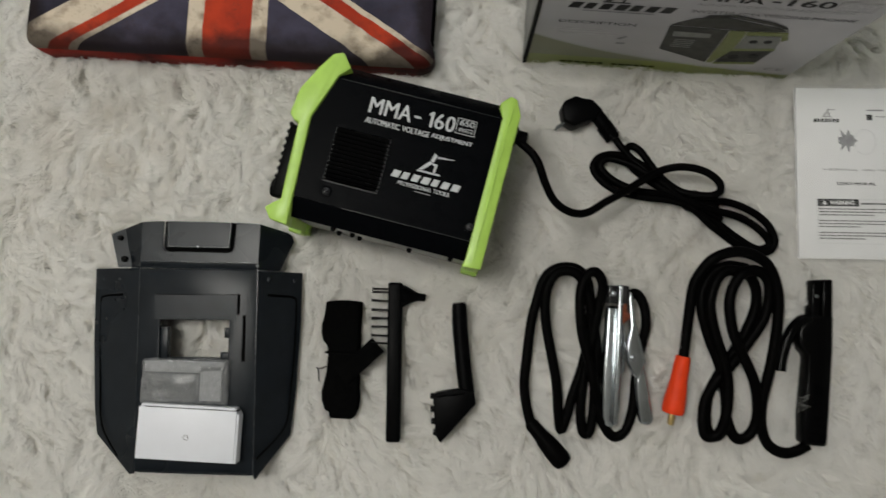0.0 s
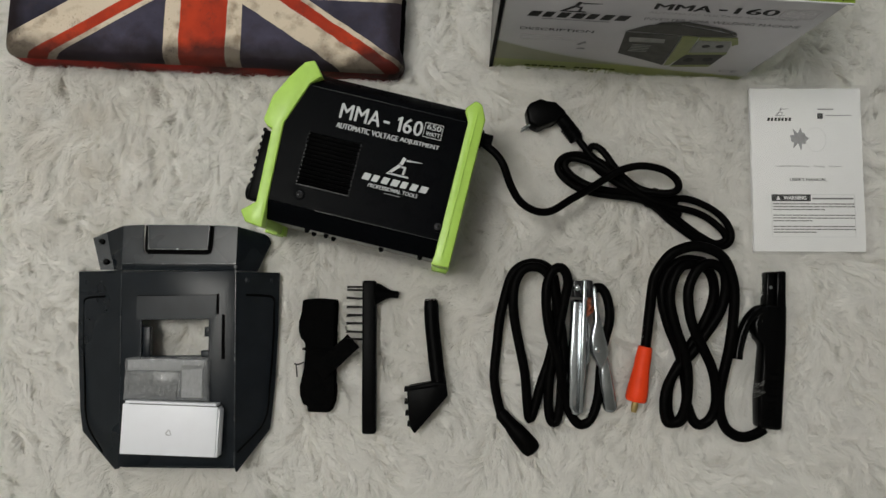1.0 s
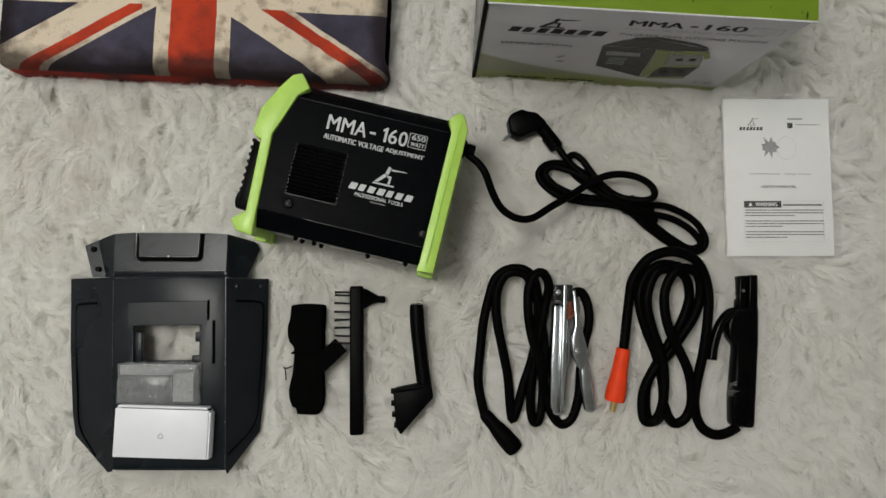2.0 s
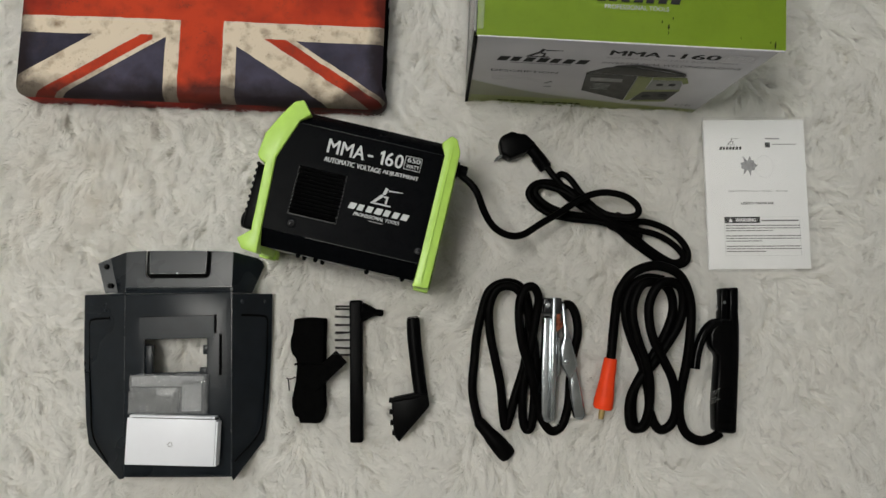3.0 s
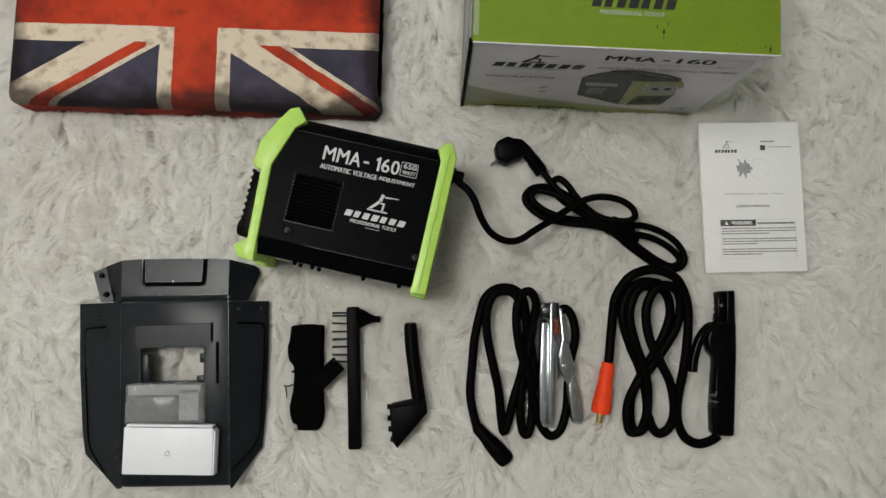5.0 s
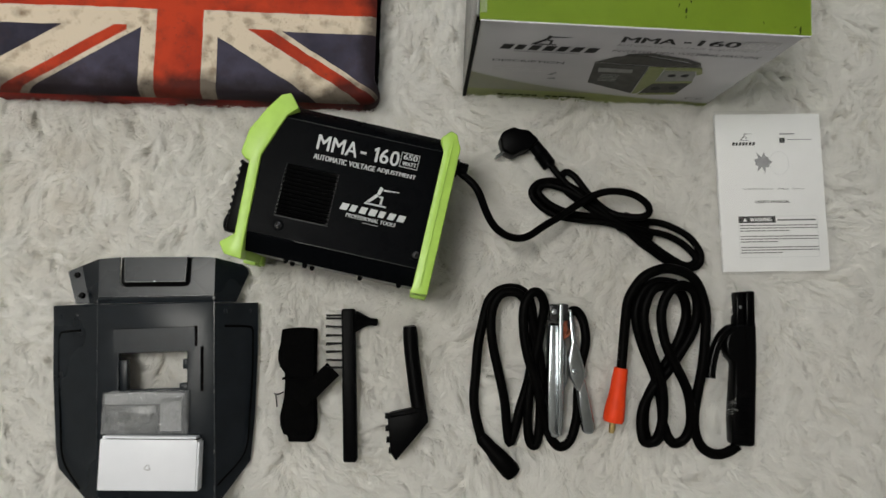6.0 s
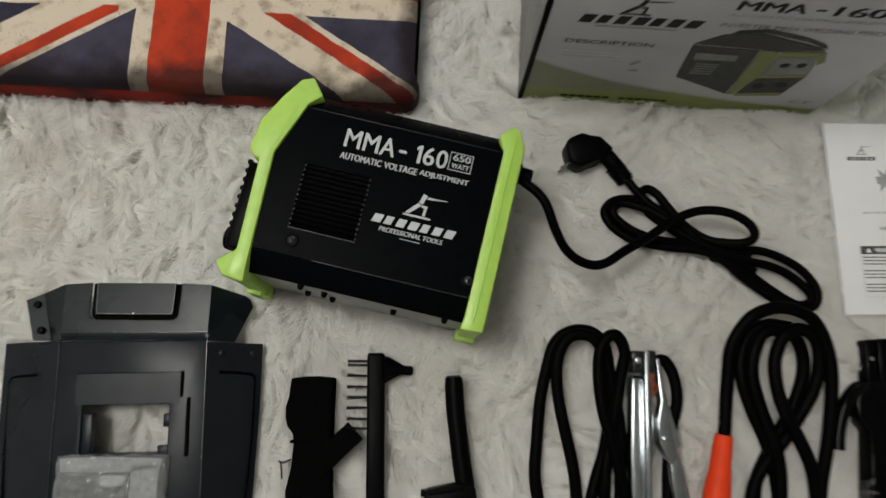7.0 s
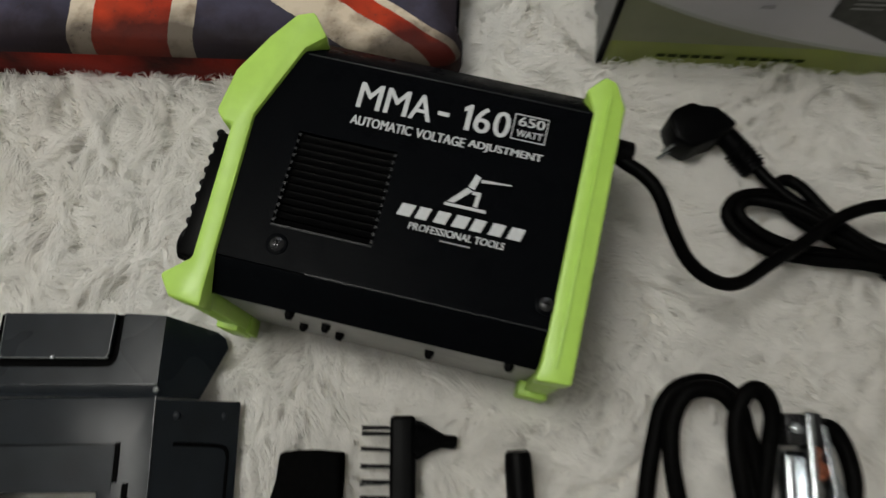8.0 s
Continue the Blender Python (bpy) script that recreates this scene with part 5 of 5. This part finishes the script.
# ---------- shaggy rug ----------
def rug():
    x0, x1, y0, y1 = -0.60, 0.76, -0.47, 0.58
    bm = box(-0.66, 0.82, -0.51, 0.64, -0.029, -0.009, 0.003)
    r = new("rug", finish("rug", bm, BACKING))
    tagged(r, "shaggy off-white faux fur rug with beige shading", "rug")
    rng = np.random.default_rng(11)
    step = 0.0074
    gx, gy = np.meshgrid(np.arange(x0, x1, step), np.arange(y0, y1, step), indexing="ij")
    cx, cy = (gx + rng.uniform(-0.6, 0.6, gx.shape) * step).ravel(), (gy + rng.uniform(-0.6, 0.6, gy.shape) * step).ravel()

    # places under which the pile is pressed flat: centre, half sizes, turn, height
    pressed = [(-0.0355, 0.062, 0.106, 0.088, -11.6, -0.003), (0.276, 0.318, 0.163, 0.096, -1.5, -0.003), (-0.2475, 0.3375, 0.244, 0.136, -0.7, -0.004),
               (-0.262, -0.175, 0.105, 0.105, 2.6, 0.014), (-0.268, -0.03, 0.085, 0.035, 2.6, 0.014), (0.517, 0.098, 0.070, 0.104, 1.8, 0.003), (-0.095, -0.155, 0.017, 0.06, 0, 0.002),
               (-0.03, -0.157, 0.006, 0.09, 2.3, 0.002), (0.055, -0.14, 0.006, 0.05, 8, 0.002), (0.048, -0.212, 0.014, 0.02, 0, 0.002), (0.466, -0.15, 0.019, 0.085, -3, 0.001)]
    pressed += [(-0.160, -0.155, 0.022, 0.105, 2.6, 0.004), (-0.345, 0.0, 0.03, 0.03, 0, 0.006), (-0.165, 0.0, 0.022, 0.03, 0, 0.004), (0.232, -0.135, 0.012, 0.08, 0, 0.008),
               (0.315, 0.058, 0.12, 0.024, -24, 0.012), (0.185, -0.2, 0.055, 0.04, 0, 0.007), (0.37, -0.2, 0.045, 0.04, 0, 0.007), (0.306, -0.165, 0.008, 0.035, 0, 0.006), (0.15, -0.24, 0.012, 0.02, 40, 0.004)]

    def hidden(px, py, shrink):
        out = np.zeros(px.shape, bool)
        for a, b, hx, hy, turn, h in pressed[:3]:
            c, s = math.cos(radians(turn)), math.sin(radians(turn))
            u, v = (px - a) * c + (py - b) * s, -(px - a) * s + (py - b) * c
            out |= (np.abs(u) < hx - shrink) & (np.abs(v) < hy - shrink)
        return out

    keep = ~hidden(cx, cy, 0.03)
    cx, cy = cx[keep], cy[keep]

    def waves(px, py, scale, seed):
        g = np.random.default_rng(seed)
        out = np.zeros_like(px)
        for _ in range(7):
            a, f, ph = g.uniform(0, 2 * np.pi), g.uniform(0.6, 1.6) / scale, g.uniform(0, 2 * np.pi)
            out += np.sin(2 * np.pi * f * (px * np.cos(a) + py * np.sin(a)) + ph)
        return out / 2.6

    n = len(cx)
    angle = np.radians(-78) + 0.85 * waves(cx, cy, 0.30, 1) + 0.60 * waves(cx, cy, 0.075, 2) + rng.normal(0, 0.24, n)
    curl = 0.60 * waves(cx, cy, 0.05, 3) + rng.normal(0, 0.42, n)
    sway = rng.normal(0, 0.45, n)
    length = 0.030 * (1 + 0.22 * waves(cx, cy, 0.1, 4)) * rng.uniform(0.7, 1.3, n)
    top = 0.0095 + 0.0036 * waves(cx, cy, 0.034, 5) + 0.0022 * waves(cx, cy, 0.13, 6) + rng.normal(0, 0.0015, n)
    top = top - 0.006 * np.exp(-(((cx + 0.41) / 0.09) ** 2 + ((cy - 0.085) / 0.05) ** 2)) + 0.003 * waves(cx, cy, 0.03, 9) * np.exp(-(((cx + 0.41) / 0.12) ** 2 + ((cy - 0.085) / 0.07) ** 2))
    top = np.clip(top, 0.0030, 0.0185)

    # locks: fibres that start spread out and close to a point, rounded across
    K = 20
    N = n * K
    rep = np.repeat
    ang0, cur, swy = rep(angle, K), rep(curl, K), rep(sway, K)
    lat, fore = rng.normal(0, 0.0034, N), rng.normal(0, 0.0050, N)
    lat = np.clip(lat, -0.0075, 0.0075)
    ang = ang0 + rng.normal(0, 0.045, N)
    ln, tp = rep(length, K) * rng.uniform(0.78, 1.08, N), rep(top, K) + rng.normal(0, 0.0008, N) - 24.0 * lat ** 2
    wid = rng.uniform(0.00034, 0.00074, N)
    lean = -np.clip(lat / 0.0034, -1.8, 1.8) * 0.20 + rng.normal(0, 0.08, N)
    S = 4
    px, py, pz, tilt = [], [], [], []
    ax, ay = rep(cx, K) + np.cos(ang0) * fore, rep(cy, K) + np.sin(ang0) * fore
    stray = rng.normal(0, 0.0006, N)
    for k in range(S):
        s = k / (S - 1)
        a = ang + cur * 1.3 * s + swy * math.sin(math.pi * s)
        if k:
            ax = ax + np.cos(a) * ln / (S - 1) * (0.5 + 0.7 * s)
            ay = ay + np.sin(a) * ln / (S - 1) * (0.5 + 0.7 * s)
        side = lat * (1 - 0.74 * s ** 1.3) + stray * s
        px.append(ax - np.sin(a) * side)
        py.append(ay + np.cos(a) * side)
        rise = 1 - (1 - min(1, s * 1.25)) ** 2
        pz.append(-0.010 + (tp + 0.010) * rise - 0.004 * max(0, s - 0.7) / 0.3)
        tilt.append(lean * (1 - 0.3 * s))
    px, py, pz, tilt = np.array(px), np.array(py), np.array(pz), np.array(tilt)
    for a, b, hx, hy, turn, h in pressed:
        c, s = math.cos(radians(turn)), math.sin(radians(turn))
        u, v = (px - a) * c + (py - b) * s, -(px - a) * s + (py - b) * c
        inside = (np.abs(u) < hx) & (np.abs(v) < hy)
        pz = np.where(inside, np.minimum(pz, h - 0.001), pz)
    dx, dy = np.gradient(px, axis=0), np.gradient(py, axis=0)
    d = np.hypot(dx, dy) + 1e-9
    sx, sy = -dy / d, dx / d
    taper = np.array([0.9, 1.0, 0.8, 0.15])[:, None] * wid[None] / 2
    co = np.empty((N, S, 2, 3), np.float32)
    for side, sg in ((0, -1), (1, 1)):
        co[:, :, side, 0] = (px + sg * sx * taper * np.cos(tilt)).T
        co[:, :, side, 1] = (py + sg * sy * taper * np.cos(tilt)).T
        co[:, :, side, 2] = (pz + sg * taper * np.sin(tilt)).T
    base = (np.arange(N) * S * 2)[:, None, None]
    quad = np.array([[2 * k, 2 * k + 1, 2 * k + 3, 2 * k + 2] for k in range(S - 1)])[None]
    faces = (base + quad).reshape(-1, 4).astype(np.int32)
    me = bpy.data.meshes.new("fur")
    me.vertices.add(N * S * 2)
    me.vertices.foreach_set("co", co.ravel())
    me.loops.add(faces.size)
    me.loops.foreach_set("vertex_index", faces.ravel())
    me.polygons.add(len(faces))
    me.polygons.foreach_set("loop_start", np.arange(0, faces.size, 4, dtype=np.int32))
    me.update(calc_edges=True)
    me.shade_smooth()
    me.materials.append(FUR)
    ob = new("fur", me)
    ob.parent = r
    tagged(ob, "long off-white fur fibres in swirling tufts", kind="stuff")

    rnd = random.Random(21)
    strays = []
    spots = [(0.309, -0.118, 0.031, -0.1), (0.450, -0.180, 0.029, 0.35)]
    for x, y, z, turn in spots:
        for _ in range(7):
            a = turn + rnd.uniform(-0.55, 0.55)
            dx, dy = math.cos(a), math.sin(a)
            h, end, oy = rnd.uniform(0.016, 0.026), rnd.uniform(-0.004, 0.009), y + rnd.gauss(0, 0.006)
            strays.append(tube([(x - dx * h * f, oy - dy * h * f - 0.006 * f * f, 0.005 + (z - 0.005) * (1 - f * f)) for f in (1.0, 0.75, 0.5, 0.25, 0.0)]
                               + [(x + dx * end, oy + dy * end - 0.001, z - 0.0008)], rnd.uniform(0.00006, 0.00011), 4, 3, 0.3))
    tagged(part("stray_fur", joined(*strays), FUR, r, "loose fur fibres lying over the cables"), kind="stuff")


rug()
